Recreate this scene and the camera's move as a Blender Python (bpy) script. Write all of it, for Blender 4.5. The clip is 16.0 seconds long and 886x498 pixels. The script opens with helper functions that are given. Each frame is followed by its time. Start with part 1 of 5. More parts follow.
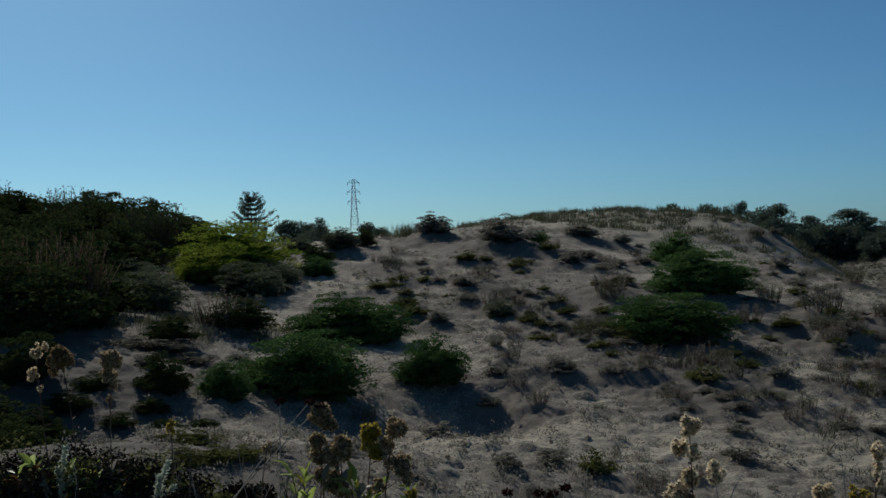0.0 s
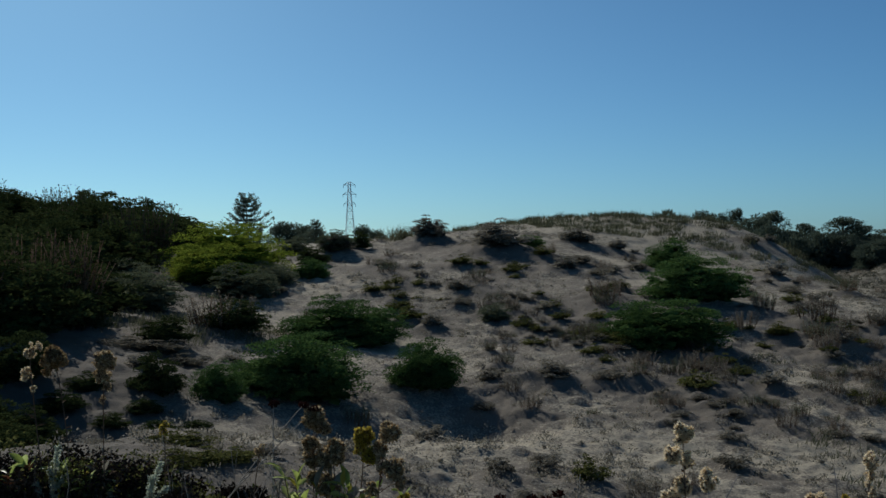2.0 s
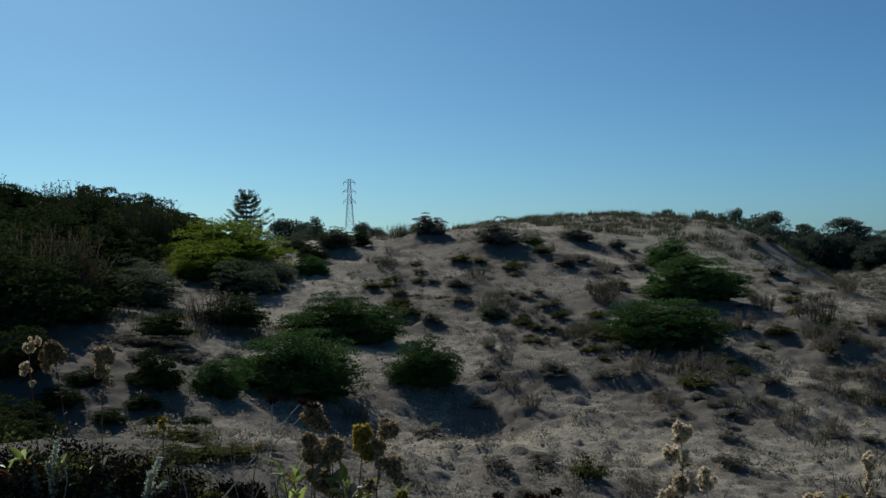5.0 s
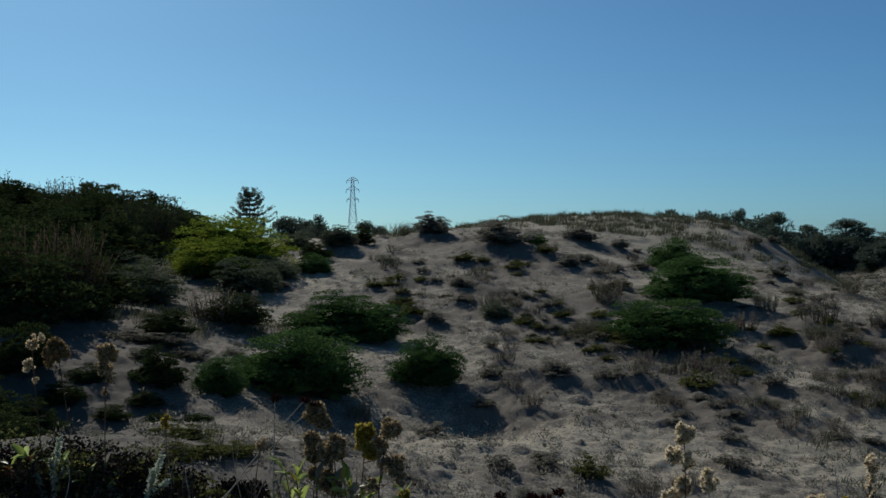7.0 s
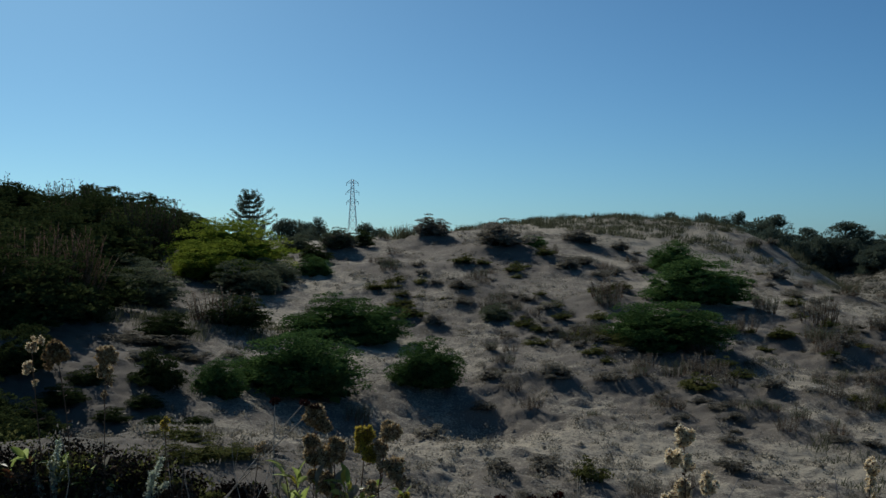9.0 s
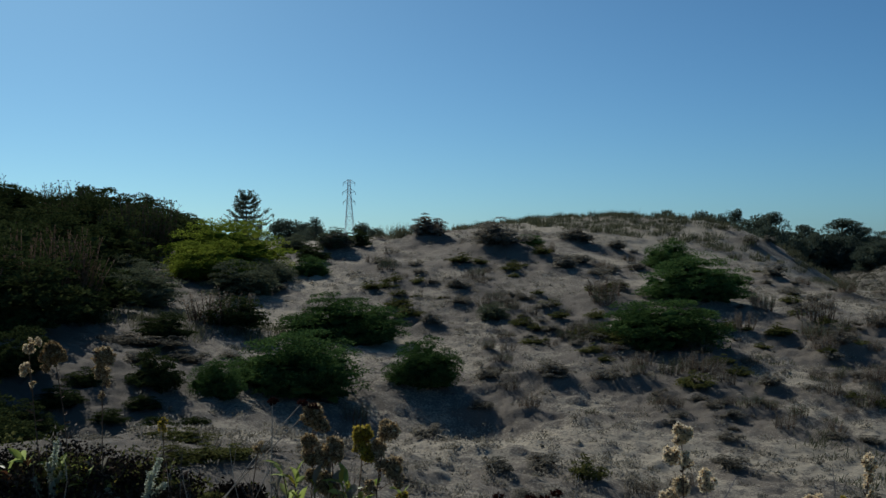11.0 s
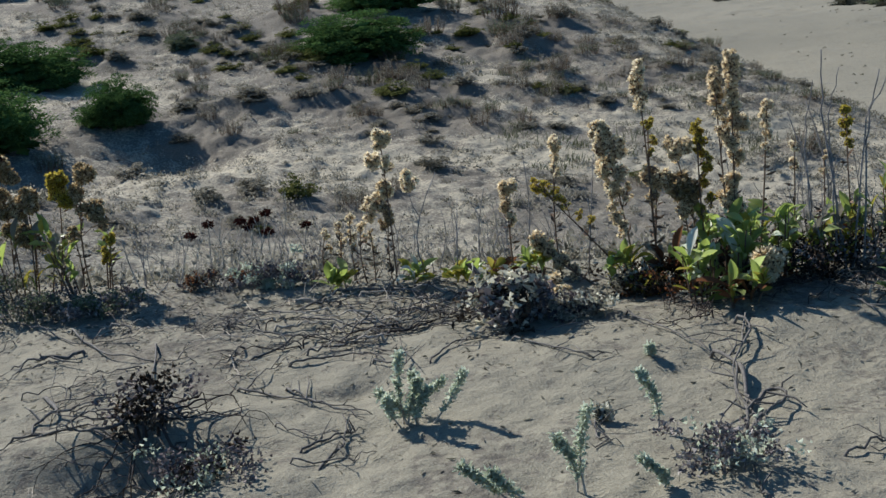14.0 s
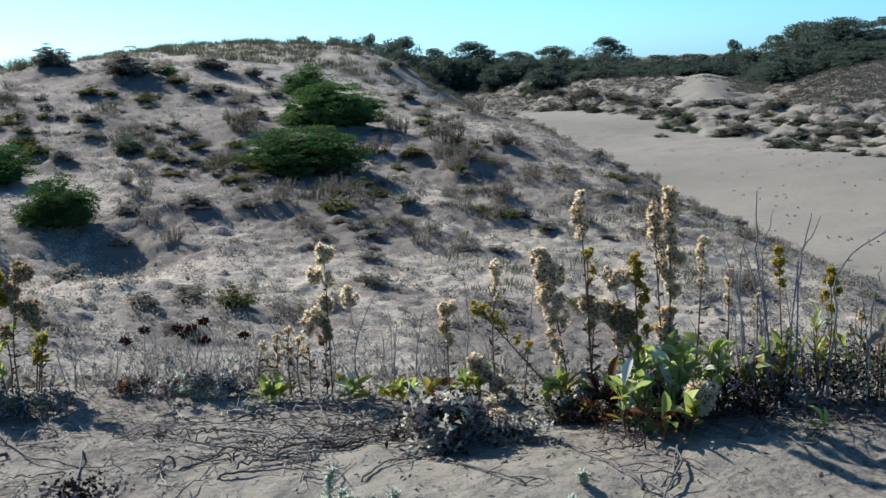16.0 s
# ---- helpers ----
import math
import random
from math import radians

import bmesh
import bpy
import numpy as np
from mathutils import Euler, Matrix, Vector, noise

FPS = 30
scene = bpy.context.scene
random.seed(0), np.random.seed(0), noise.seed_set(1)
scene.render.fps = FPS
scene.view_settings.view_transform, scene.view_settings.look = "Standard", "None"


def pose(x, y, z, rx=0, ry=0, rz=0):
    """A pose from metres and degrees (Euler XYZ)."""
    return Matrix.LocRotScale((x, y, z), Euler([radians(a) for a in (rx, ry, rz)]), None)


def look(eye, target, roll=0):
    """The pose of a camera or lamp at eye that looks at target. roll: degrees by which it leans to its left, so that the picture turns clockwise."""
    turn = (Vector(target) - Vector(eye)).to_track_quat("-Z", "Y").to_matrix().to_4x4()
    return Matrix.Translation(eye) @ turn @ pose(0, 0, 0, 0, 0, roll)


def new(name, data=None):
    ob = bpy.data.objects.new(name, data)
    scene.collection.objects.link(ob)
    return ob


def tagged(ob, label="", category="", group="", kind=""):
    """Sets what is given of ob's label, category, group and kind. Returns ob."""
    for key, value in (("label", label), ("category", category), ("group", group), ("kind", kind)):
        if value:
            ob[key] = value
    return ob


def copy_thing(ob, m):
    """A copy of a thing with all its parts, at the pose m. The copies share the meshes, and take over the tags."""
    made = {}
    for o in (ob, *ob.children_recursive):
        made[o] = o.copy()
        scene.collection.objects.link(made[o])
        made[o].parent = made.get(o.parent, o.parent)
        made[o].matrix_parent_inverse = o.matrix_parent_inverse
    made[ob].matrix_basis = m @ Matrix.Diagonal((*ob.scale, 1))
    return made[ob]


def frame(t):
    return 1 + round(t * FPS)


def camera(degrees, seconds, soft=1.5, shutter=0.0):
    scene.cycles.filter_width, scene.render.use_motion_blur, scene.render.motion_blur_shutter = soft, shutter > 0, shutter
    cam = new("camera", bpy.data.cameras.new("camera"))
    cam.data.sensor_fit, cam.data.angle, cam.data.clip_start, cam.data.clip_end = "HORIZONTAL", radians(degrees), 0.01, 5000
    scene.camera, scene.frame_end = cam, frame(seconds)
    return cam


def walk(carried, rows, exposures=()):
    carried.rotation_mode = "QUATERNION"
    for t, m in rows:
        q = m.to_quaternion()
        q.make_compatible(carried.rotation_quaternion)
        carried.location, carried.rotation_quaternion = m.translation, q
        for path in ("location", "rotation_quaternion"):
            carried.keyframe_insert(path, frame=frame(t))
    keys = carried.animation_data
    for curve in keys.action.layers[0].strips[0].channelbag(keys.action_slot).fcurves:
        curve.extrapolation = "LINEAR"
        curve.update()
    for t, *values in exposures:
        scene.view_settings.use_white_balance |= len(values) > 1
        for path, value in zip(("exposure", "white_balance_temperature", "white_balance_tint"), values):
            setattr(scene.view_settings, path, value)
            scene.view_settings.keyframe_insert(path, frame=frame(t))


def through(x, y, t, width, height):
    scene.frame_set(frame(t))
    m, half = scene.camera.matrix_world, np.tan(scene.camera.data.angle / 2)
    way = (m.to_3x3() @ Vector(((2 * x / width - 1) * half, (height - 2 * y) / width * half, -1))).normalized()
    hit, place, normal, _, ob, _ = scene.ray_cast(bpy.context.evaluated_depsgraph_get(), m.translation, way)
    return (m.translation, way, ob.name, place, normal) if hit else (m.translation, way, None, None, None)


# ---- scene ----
LENS = 41.33
cam = camera(LENS, 16.0, soft=1.5, shutter=0.08)
# seconds, eye x, y, z, yaw, tilt, lean
PATH = [
    (0.0, 0.000, 0.000, 1.000, 0.00, -0.30, 1.80),
    (0.5, -0.001, 0.000, 1.005, -0.15, -0.32, 1.33),
    (1.0, -0.000, 0.000, 1.005, -0.30, -0.04, 1.28),
    (1.5, 0.001, 0.000, 0.999, -0.25, -0.08, 1.26),
    (2.0, -0.001, 0.000, 1.004, -0.23, -0.14, 1.13),
    (2.5, -0.002, 0.000, 1.005, -0.30, 0.12, 1.21),
    (3.0, -0.002, 0.000, 1.002, -0.39, 0.25, 1.16),
    (3.5, -0.003, 0.000, 1.004, -0.32, -0.06, 0.98),
    (4.0, -0.002, 0.000, 1.002, -0.28, -0.16, 0.90),
    (6.5, -0.004, 0.000, 1.004, -0.14, -0.36, 0.43),
    (7.0, -0.005, 0.000, 1.005, -0.11, -0.30, 0.38),
    (7.5, -0.005, 0.000, 1.005, -0.14, -0.31, 0.35),
    (8.0, -0.005, 0.000, 1.006, 0.05, -0.50, 0.25),
    (8.5, -0.005, 0.000, 1.006, -0.13, -0.34, 0.22),
    (9.0, -0.005, 0.000, 1.006, -0.12, -0.18, 0.34),
    (11.5, -0.004, 0.000, 1.003, -0.39, -0.24, 0.90),
    (12.0, -0.003, 0.000, 1.001, -0.49, -0.78, 1.11),
    (12.5, -0.003, 0.000, 0.999, -0.52, -1.41, 0.83),
    (13.0, 0.006, -0.013, 0.997, -8.08, -2.77, 1.60),
    (13.5, 0.008, -0.008, 0.991, -13.72, -8.43, 3.59),
    (14.0, 0.014, 0.012, 0.988, -15.40, -14.60, 5.61),
    (14.5, 0.015, 0.021, 0.986, -16.01, -14.89, 4.94),
    (15.0, 0.013, 0.018, 0.990, -16.93, -13.59, 4.28),
    (15.5, 0.007, 0.007, 0.992, -17.60, -10.92, 3.13),
    (16.0, 0.001, -0.005, 0.995, -17.77, -8.98, 2.08),
]
# seconds, stops, kelvin, tint
EXPOSURES = [(0.0, -0.62, 6500, 10), (1.5, -0.45, 6500, 10), (12.4, -0.45, 6500, 10), (13.0, -0.48, 6500, 10), (13.5, -0.1, 6400, 10), (14.0, 0.78, 6350, 10), (14.5, 0.96, 6200, 10), (15.0, 1.0, 6150, 11), (15.5, 1.04, 6350, 14), (16.0, 1.06, 6150, 16)]
walk(cam, [(t, pose(x, y, z, 90 + tilt, lean, yaw)) for t, x, y, z, yaw, tilt, lean in PATH], EXPOSURES)

# ---- daylight: a sun ahead and to the left, under a clear sky ----
SUN_AZ, SUN_EL = -23.0, 34.0
sky_world = bpy.data.worlds.new("sky")
scene.world = sky_world
sky_world.use_nodes = True
sky = sky_world.node_tree.nodes.new("ShaderNodeTexSky")
sky.sky_type, sky.sun_disc = "NISHITA", False
sky.sun_elevation, sky.sun_rotation = radians(SUN_EL), radians(SUN_AZ)
sky.air_density, sky.dust_density, sky.ozone_density, sky.altitude = 0.6, 0.65, 6.0, 10.0
tint = sky_world.node_tree.nodes.new("ShaderNodeMix")
tint.data_type, tint.blend_type = "RGBA", "MULTIPLY"
tint.inputs[0].default_value, tint.inputs[7].default_value = 1.0, (0.57, 0.94, 1.0, 1)
sky_world.node_tree.links.new(sky.outputs[0], tint.inputs[6])
sky_world.node_tree.links.new(tint.outputs[2], sky_world.node_tree.nodes["Background"].inputs[0])
sky_world.node_tree.nodes["Background"].inputs[1].default_value = 0.088
sun_data = bpy.data.lights.new("sun", "SUN")
sun_data.energy, sun_data.angle, sun_data.color = 4.1, radians(0.53), (1.0, 0.955, 0.89)
sun = new("sun", sun_data)
sun_way = Vector((math.sin(radians(SUN_AZ)) * math.cos(radians(SUN_EL)), math.cos(radians(SUN_AZ)) * math.cos(radians(SUN_EL)), math.sin(radians(SUN_EL))))
sun.matrix_world = look(sun_way * 50, (0, 0, 0))

# ---- materials ----
class Shade:
    """A material's node tree, built node by node."""

    def __init__(self, name):
        self.mat = bpy.data.materials.new(name)
        self.mat.use_nodes = True
        self.tree = self.mat.node_tree
        self.tree.nodes.clear()
        self.out = self.tree.nodes.new("ShaderNodeOutputMaterial")

    def add(self, kind, **values):
        node = self.tree.nodes.new(kind)
        for key, value in values.items():
            node.inputs[key.replace("_", " ")].default_value = value
        return node

    def link(self, a, b):
        self.tree.links.new(a, b)

    def place(self):
        return self.tree.nodes.new("ShaderNodeTexCoord").outputs["Object"]

    def noise(self, scale, detail=4.0, rough_=0.55, at=None, stretch=None):
        node = self.add("ShaderNodeTexNoise", Scale=scale, Detail=detail, Roughness=rough_)
        at = at or self.place()
        if stretch:
            mapping = self.add("ShaderNodeMapping", Scale=stretch)
            self.link(at, mapping.inputs["Vector"])
            at = mapping.outputs[0]
        self.link(at, node.inputs["Vector"])
        return node.outputs["Fac"]

    def ramp(self, fac, stops):
        node = self.tree.nodes.new("ShaderNodeValToRGB")
        band = node.color_ramp.elements
        while len(band) < len(stops):
            band.new(0.5)
        for e, (at, colour) in zip(band, stops):
            e.position, e.color = at, (*colour, 1)
        self.link(fac, node.inputs[0])
        return node.outputs["Color"]

    def mix(self, fac, a, b, mode="MIX"):
        node = self.tree.nodes.new("ShaderNodeMix")
        node.data_type, node.blend_type = "RGBA", mode
        for socket, value in zip((node.inputs[0], node.inputs[6], node.inputs[7]), (fac, a, b)):
            if isinstance(value, (int, float)):
                socket.default_value = value
            elif isinstance(value, tuple):
                socket.default_value = (*value, 1)
            else:
                self.link(value, socket)
        return node.outputs[2]

    def maths(self, kind, a, b=0.5):
        node = self.tree.nodes.new("ShaderNodeMath")
        node.operation = kind
        for socket, value in zip(node.inputs, (a, b)):
            if isinstance(value, (int, float)):
                socket.default_value = value
            else:
                self.link(value, socket)
        return node.outputs[0]

    def bump(self, fac, strength, distance, under=None):
        node = self.add("ShaderNodeBump", Strength=strength, Distance=distance)
        self.link(fac, node.inputs["Height"])
        if under:
            self.link(under, node.inputs["Normal"])
        return node.outputs[0]

    def surface(self, colour, rough_=0.9, normal=None, glow_through=0.0, metal=0.0, gloss=0.3):
        body = self.add("ShaderNodeBsdfPrincipled", Roughness=rough_, Metallic=metal)
        body.inputs["Specular IOR Level"].default_value = gloss
        if isinstance(colour, tuple):
            body.inputs["Base Color"].default_value = (*colour, 1)
        else:
            self.link(colour, body.inputs["Base Color"])
        if normal:
            self.link(normal, body.inputs["Normal"])
        last = body.outputs[0]
        if glow_through:
            thin = self.tree.nodes.new("ShaderNodeBsdfTranslucent")
            if isinstance(colour, tuple):
                thin.inputs[0].default_value = (*colour, 1)
            else:
                self.link(colour, thin.inputs[0])
            both = self.tree.nodes.new("ShaderNodeMixShader")
            both.inputs[0].default_value = glow_through
            self.link(last, both.inputs[1])
            self.link(thin.outputs[0], both.inputs[2])
            last = both.outputs[0]
        self.link(last, self.out.inputs[0])
        return self.mat


def leafy(name, dark, mid, light, through=0.25, rough_=0.6, patch=1.5, gloss=0.0):
    """Leaves: each its own shade, patches over the plant, one tone a plant."""
    s = Shade(name)
    own = s.tree.nodes.new("ShaderNodeNewGeometry").outputs["Random Per Island"]
    plant = s.tree.nodes.new("ShaderNodeObjectInfo").outputs["Random"]
    spots = s.noise(patch, 3.0)
    fac = s.maths("ADD", s.maths("MULTIPLY", own, 0.5), s.maths("MULTIPLY", spots, 0.5))
    fac = s.maths("ADD", fac, s.maths("MULTIPLY", s.maths("SUBTRACT", plant, 0.5), 0.22))
    colour = s.ramp(fac, [(0.15, dark), (0.5, mid), (0.85, light)])
    return s.surface(colour, rough_, None, through, gloss=gloss)


def woody(name, dark, light, scale=60.0):
    s = Shade(name)
    grain = s.noise(scale, 5.0, 0.6, None, (1, 1, 0.25))
    tone = s.noise(3.0, 2.0)
    colour = s.ramp(s.maths("ADD", s.maths("MULTIPLY", grain, 0.6), s.maths("MULTIPLY", tone, 0.4)), [(0.3, dark), (0.7, light)])
    return s.surface(colour, 0.9, s.bump(grain, 0.6, 0.004))


def sand_material():
    s = Shade("dune_sand")
    at = s.place()
    broad, mid, fine, grit = s.noise(0.35, 4.0, 0.6, at), s.noise(2.2, 5.0, 0.6, at), s.noise(16.0, 6.0, 0.65, at), s.noise(260.0, 3.0, 0.6, at)
    pale = s.ramp(fine, [(0.3, (0.325, 0.290, 0.210)), (0.7, (0.465, 0.415, 0.300))])
    grey = s.ramp(fine, [(0.3, (0.245, 0.221, 0.160)), (0.7, (0.355, 0.321, 0.233))])
    colour = s.mix(s.ramp(broad, [(0.4, (0, 0, 0)), (0.65, (1, 1, 1))]), pale, grey)
    # a darker sand tone on the flat and the near ledge
    level_sand = s.tree.nodes.new("ShaderNodeAttribute")
    level_sand.attribute_name = "flat"
    colour = s.mix(level_sand.outputs["Fac"], colour, s.ramp(fine, [(0.3, (0.132, 0.122, 0.086)), (0.7, (0.172, 0.160, 0.113))]))
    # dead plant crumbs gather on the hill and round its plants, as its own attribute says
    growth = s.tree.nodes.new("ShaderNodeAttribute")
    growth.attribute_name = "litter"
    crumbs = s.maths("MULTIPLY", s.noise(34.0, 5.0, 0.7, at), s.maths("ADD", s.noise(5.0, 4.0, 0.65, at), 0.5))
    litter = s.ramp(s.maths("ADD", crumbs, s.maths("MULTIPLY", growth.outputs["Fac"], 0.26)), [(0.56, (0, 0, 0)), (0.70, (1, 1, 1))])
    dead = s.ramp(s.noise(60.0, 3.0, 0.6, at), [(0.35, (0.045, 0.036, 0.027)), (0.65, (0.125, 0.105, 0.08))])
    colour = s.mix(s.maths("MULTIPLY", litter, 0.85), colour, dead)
    # scrub ground; on the left slope its brown also carries shade
    cover_shade = s.tree.nodes.new("ShaderNodeAttribute")
    cover_shade.attribute_name = "scrub"
    brush = s.ramp(s.noise(0.9, 6.0, 0.7, at), [(0.3, (0.045, 0.045, 0.03)), (0.55, (0.088, 0.073, 0.052)), (0.8, (0.135, 0.113, 0.082))])
    colour = s.mix(cover_shade.outputs["Fac"], colour, brush)
    # old footprints, where the flat is trodden: dark dots colour in their dents' shade
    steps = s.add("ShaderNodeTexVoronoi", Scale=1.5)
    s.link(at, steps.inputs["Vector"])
    print_shade = s.ramp(steps.outputs["Distance"], [(0.13, (1, 1, 1)), (0.22, (0, 0, 0))])
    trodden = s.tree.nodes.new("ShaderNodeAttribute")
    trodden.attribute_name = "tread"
    colour = s.mix(s.maths("MULTIPLY", s.maths("MULTIPLY", print_shade, trodden.outputs["Fac"]), 0.55), colour, (0.10, 0.10, 0.085))
    colour = s.mix(0.18, colour, s.ramp(grit, [(0.35, (0.09, 0.085, 0.075)), (0.65, (0.45, 0.43, 0.39))]))
    relief = s.bump(grit, 0.6, 0.004, s.bump(s.noise(55.0, 4.0, 0.6, at), 0.4, 0.008, s.bump(fine, 0.4, 0.025, s.bump(s.noise(7.0, 4.0, 0.65, at), 0.18, 0.05, s.bump(mid, 0.25, 0.05)))))
    return s.surface(colour, 0.95, relief, gloss=0.15)


SAND = sand_material()
BUSH_GREEN = leafy("bush_leaf", (0.036, 0.068, 0.022), (0.076, 0.142, 0.044), (0.14, 0.235, 0.075), 0.3, 0.7, 4.0)
HEDGE_GREEN = leafy("scrub_leaf", (0.024, 0.036, 0.013), (0.052, 0.072, 0.026), (0.10, 0.125, 0.045), 0.25)
GORSE_GREEN = leafy("yellow_green_leaf", (0.085, 0.135, 0.02), (0.175, 0.235, 0.032), (0.32, 0.37, 0.06), 0.45)
GREY_GREEN = leafy("grey_green_leaf", (0.06, 0.075, 0.045), (0.12, 0.142, 0.085), (0.21, 0.235, 0.15), 0.35)
DRY_BROWN = leafy("dry_leaf", (0.085, 0.082, 0.062), (0.20, 0.19, 0.15), (0.36, 0.34, 0.28), 0.45)
# greyed, paled green: distance haze put into the far trees' colour
TREE_HAZED = leafy("hazed_needles", (0.062, 0.086, 0.066), (0.095, 0.125, 0.092), (0.14, 0.17, 0.115), 0.35, 0.7, 0.4)
HEATH = leafy("heath_leaf", (0.065, 0.068, 0.048), (0.125, 0.122, 0.088), (0.21, 0.195, 0.15), 0.2, 0.8, 0.25)
OLIVE = leafy("olive_leaf", (0.055, 0.06, 0.02), (0.115, 0.125, 0.04), (0.20, 0.205, 0.075), 0.35)
GRASS_TAN = leafy("dune_grass_blade", (0.065, 0.075, 0.042), (0.125, 0.132, 0.08), (0.22, 0.21, 0.135), 0.3)
BLOOM_CREAM = leafy("seed_head", (0.50, 0.37, 0.21), (0.78, 0.65, 0.42), (0.94, 0.86, 0.66), 0.55, 0.8, 25.0)
BLOOM_BROWN = leafy("faded_head", (0.17, 0.11, 0.05), (0.36, 0.26, 0.13), (0.76, 0.64, 0.42), 0.4, 0.8, 25.0)
BLOOM_GOLD = leafy("yellow_bud", (0.20, 0.15, 0.02), (0.48, 0.38, 0.06), (0.72, 0.60, 0.16), 0.5, 0.7, 25.0)
BLOOM_RED = leafy("dark_red_head", (0.028, 0.011, 0.008), (0.07, 0.024, 0.018), (0.12, 0.052, 0.038), 0.06, 0.8, 30.0)
LEAF_GREEN = leafy("fleshy_leaf", (0.11, 0.16, 0.03), (0.27, 0.34, 0.08), (0.58, 0.64, 0.34), 0.65, 0.38, 9.0, 0.5)
LEAF_YELLOW = leafy("yellowing_leaf", (0.16, 0.15, 0.03), (0.30, 0.28, 0.05), (0.44, 0.33, 0.08), 0.4, 0.45, 9.0)
LEAF_ORANGE = leafy("orange_leaf", (0.06, 0.025, 0.015), (0.14, 0.06, 0.03), (0.24, 0.12, 0.06), 0.3, 0.5, 9.0)
LEAF_SILVER = leafy("silver_leaf", (0.30, 0.34, 0.24), (0.50, 0.55, 0.42), (0.70, 0.74, 0.61), 0.5, 0.8, 14.0)
LEAF_DEAD = leafy("dead_grey_leaf", (0.055, 0.046, 0.048), (0.14, 0.12, 0.12), (0.36, 0.33, 0.30), 0.15, 0.9, 14.0)
LEAF_PALE = leafy("bleached_leaf", (0.40, 0.38, 0.28), (0.58, 0.56, 0.44), (0.75, 0.73, 0.62), 0.3, 0.8, 14.0)
# dark dead litter, near black so that it also carries shade under plants
LITTER_SHADE = leafy("litter_shade_leaf", (0.018, 0.014, 0.011), (0.045, 0.035, 0.026), (0.10, 0.08, 0.06), 0.05, 0.9, 14.0)
STEM_BROWN = woody("stem_bark", (0.07, 0.04, 0.025), (0.20, 0.13, 0.08), 120.0)
STEM_GREY = woody("weathered_stem", (0.10, 0.092, 0.085), (0.34, 0.32, 0.30), 120.0)
STEM_PALE = woody("bleached_stem", (0.26, 0.22, 0.17), (0.52, 0.46, 0.37), 120.0)
STEM_DARK = woody("dark_twig", (0.02, 0.015, 0.012), (0.08, 0.06, 0.048), 90.0)
TWIG_GREY = woody("grey_twig", (0.035, 0.03, 0.026), (0.20, 0.185, 0.165), 90.0)
BARK = woody("tree_bark", (0.04, 0.03, 0.022), (0.11, 0.085, 0.06), 6.0)
# pylon steel, lightened and blued to carry the haze of distance
STEEL_HAZED = Shade("hazed_steel").surface((0.5, 0.55, 0.6), 0.6, None, 0.0, 0.5)


# ---- the lie of the land ----
def step01(t):
    t = np.clip(t, 0.0, 1.0)
    return t * t * (3 - 2 * t)


def ramp_up(t, k):
    return k * np.log1p(np.exp(np.clip(t / k, -40, 40)))


def lattice(i, j, seed):
    h = (i * 374761393 + j * 668265263 + seed * 974634541) & 0xFFFFFFFF
    h = ((h ^ (h >> 13)) * 1274126177) & 0xFFFFFFFF
    return ((h ^ (h >> 16)) & 0xFFFF) / 65535.0


def rough(x, y, size, seed=0):
    """Smooth noise from -1 to 1 with humps of about that size in metres."""
    u, v = np.asarray(x, float) / size, np.asarray(y, float) / size
    i, j = np.floor(u).astype(np.int64), np.floor(v).astype(np.int64)
    a, b = step01(u - i), step01(v - j)
    low = lattice(i, j, seed) * (1 - a) + lattice(i + 1, j, seed) * a
    high = lattice(i, j + 1, seed) * (1 - a) + lattice(i + 1, j + 1, seed) * a
    return 2 * (low * (1 - b) + high * b) - 1


# dunes and hollows: centre x, y, half-widths along x and y, height
DUNES = [
    (-10, 32, 9, 9, 0.01), (-5, 23, 5, 5, -0.03), (-6, 13.5, 4, 4, 0.77), (-1, 30, 4, 4, 0.18), (-1.5, 19, 4, 4, -0.20),
    (1, 24, 4, 4, -0.05), (4, 36, 5, 5, 0.26), (5, 44, 6, 6, 0.54), (9, 44, 5, 5, 0.5), (7, 28, 4, 5, -0.42),
    (8.5, 20, 3.5, 4.5, -0.18), (7.5, 33, 3, 4, -0.17), (10, 34, 3, 4, -0.12), (12.5, 34, 3, 4, -0.41), (9.5, 28, 3, 4, -0.3),
    (11, 40, 3, 4, 0.61), (14, 40, 3, 4, -0.25), (13, 47, 3, 4, -0.08), (12, 23.5, 3, 4, -0.31), (15, 33, 3, 4, -0.2)]
HOLLOWS = [
    (4.5, 15, 4, 4, -0.17), (2, 10, 4, 3, 0.12), (-2.6, 8.2, 2.7, 2.7, 0.85), (-3.1, 9.9, 1.1, 1.2, -0.4), (-3.4, 12.4, 1.6, 1.0, 0.14), (9, 12, 3, 3.5, 0.22), (-4, 62, 9, 15, 0.30),
    (13, 35, 3, 5, -0.54), (-22, 45, 14, 20, 0.71), (-20, 18, 10, 12, 2.34),
    (-12, 105, 22, 28, 3.4), (-3.6, 37, 2.4, 8, -0.7), (-6, 50, 6, 13, -1.3), (14, 44, 3, 6, -0.9)]


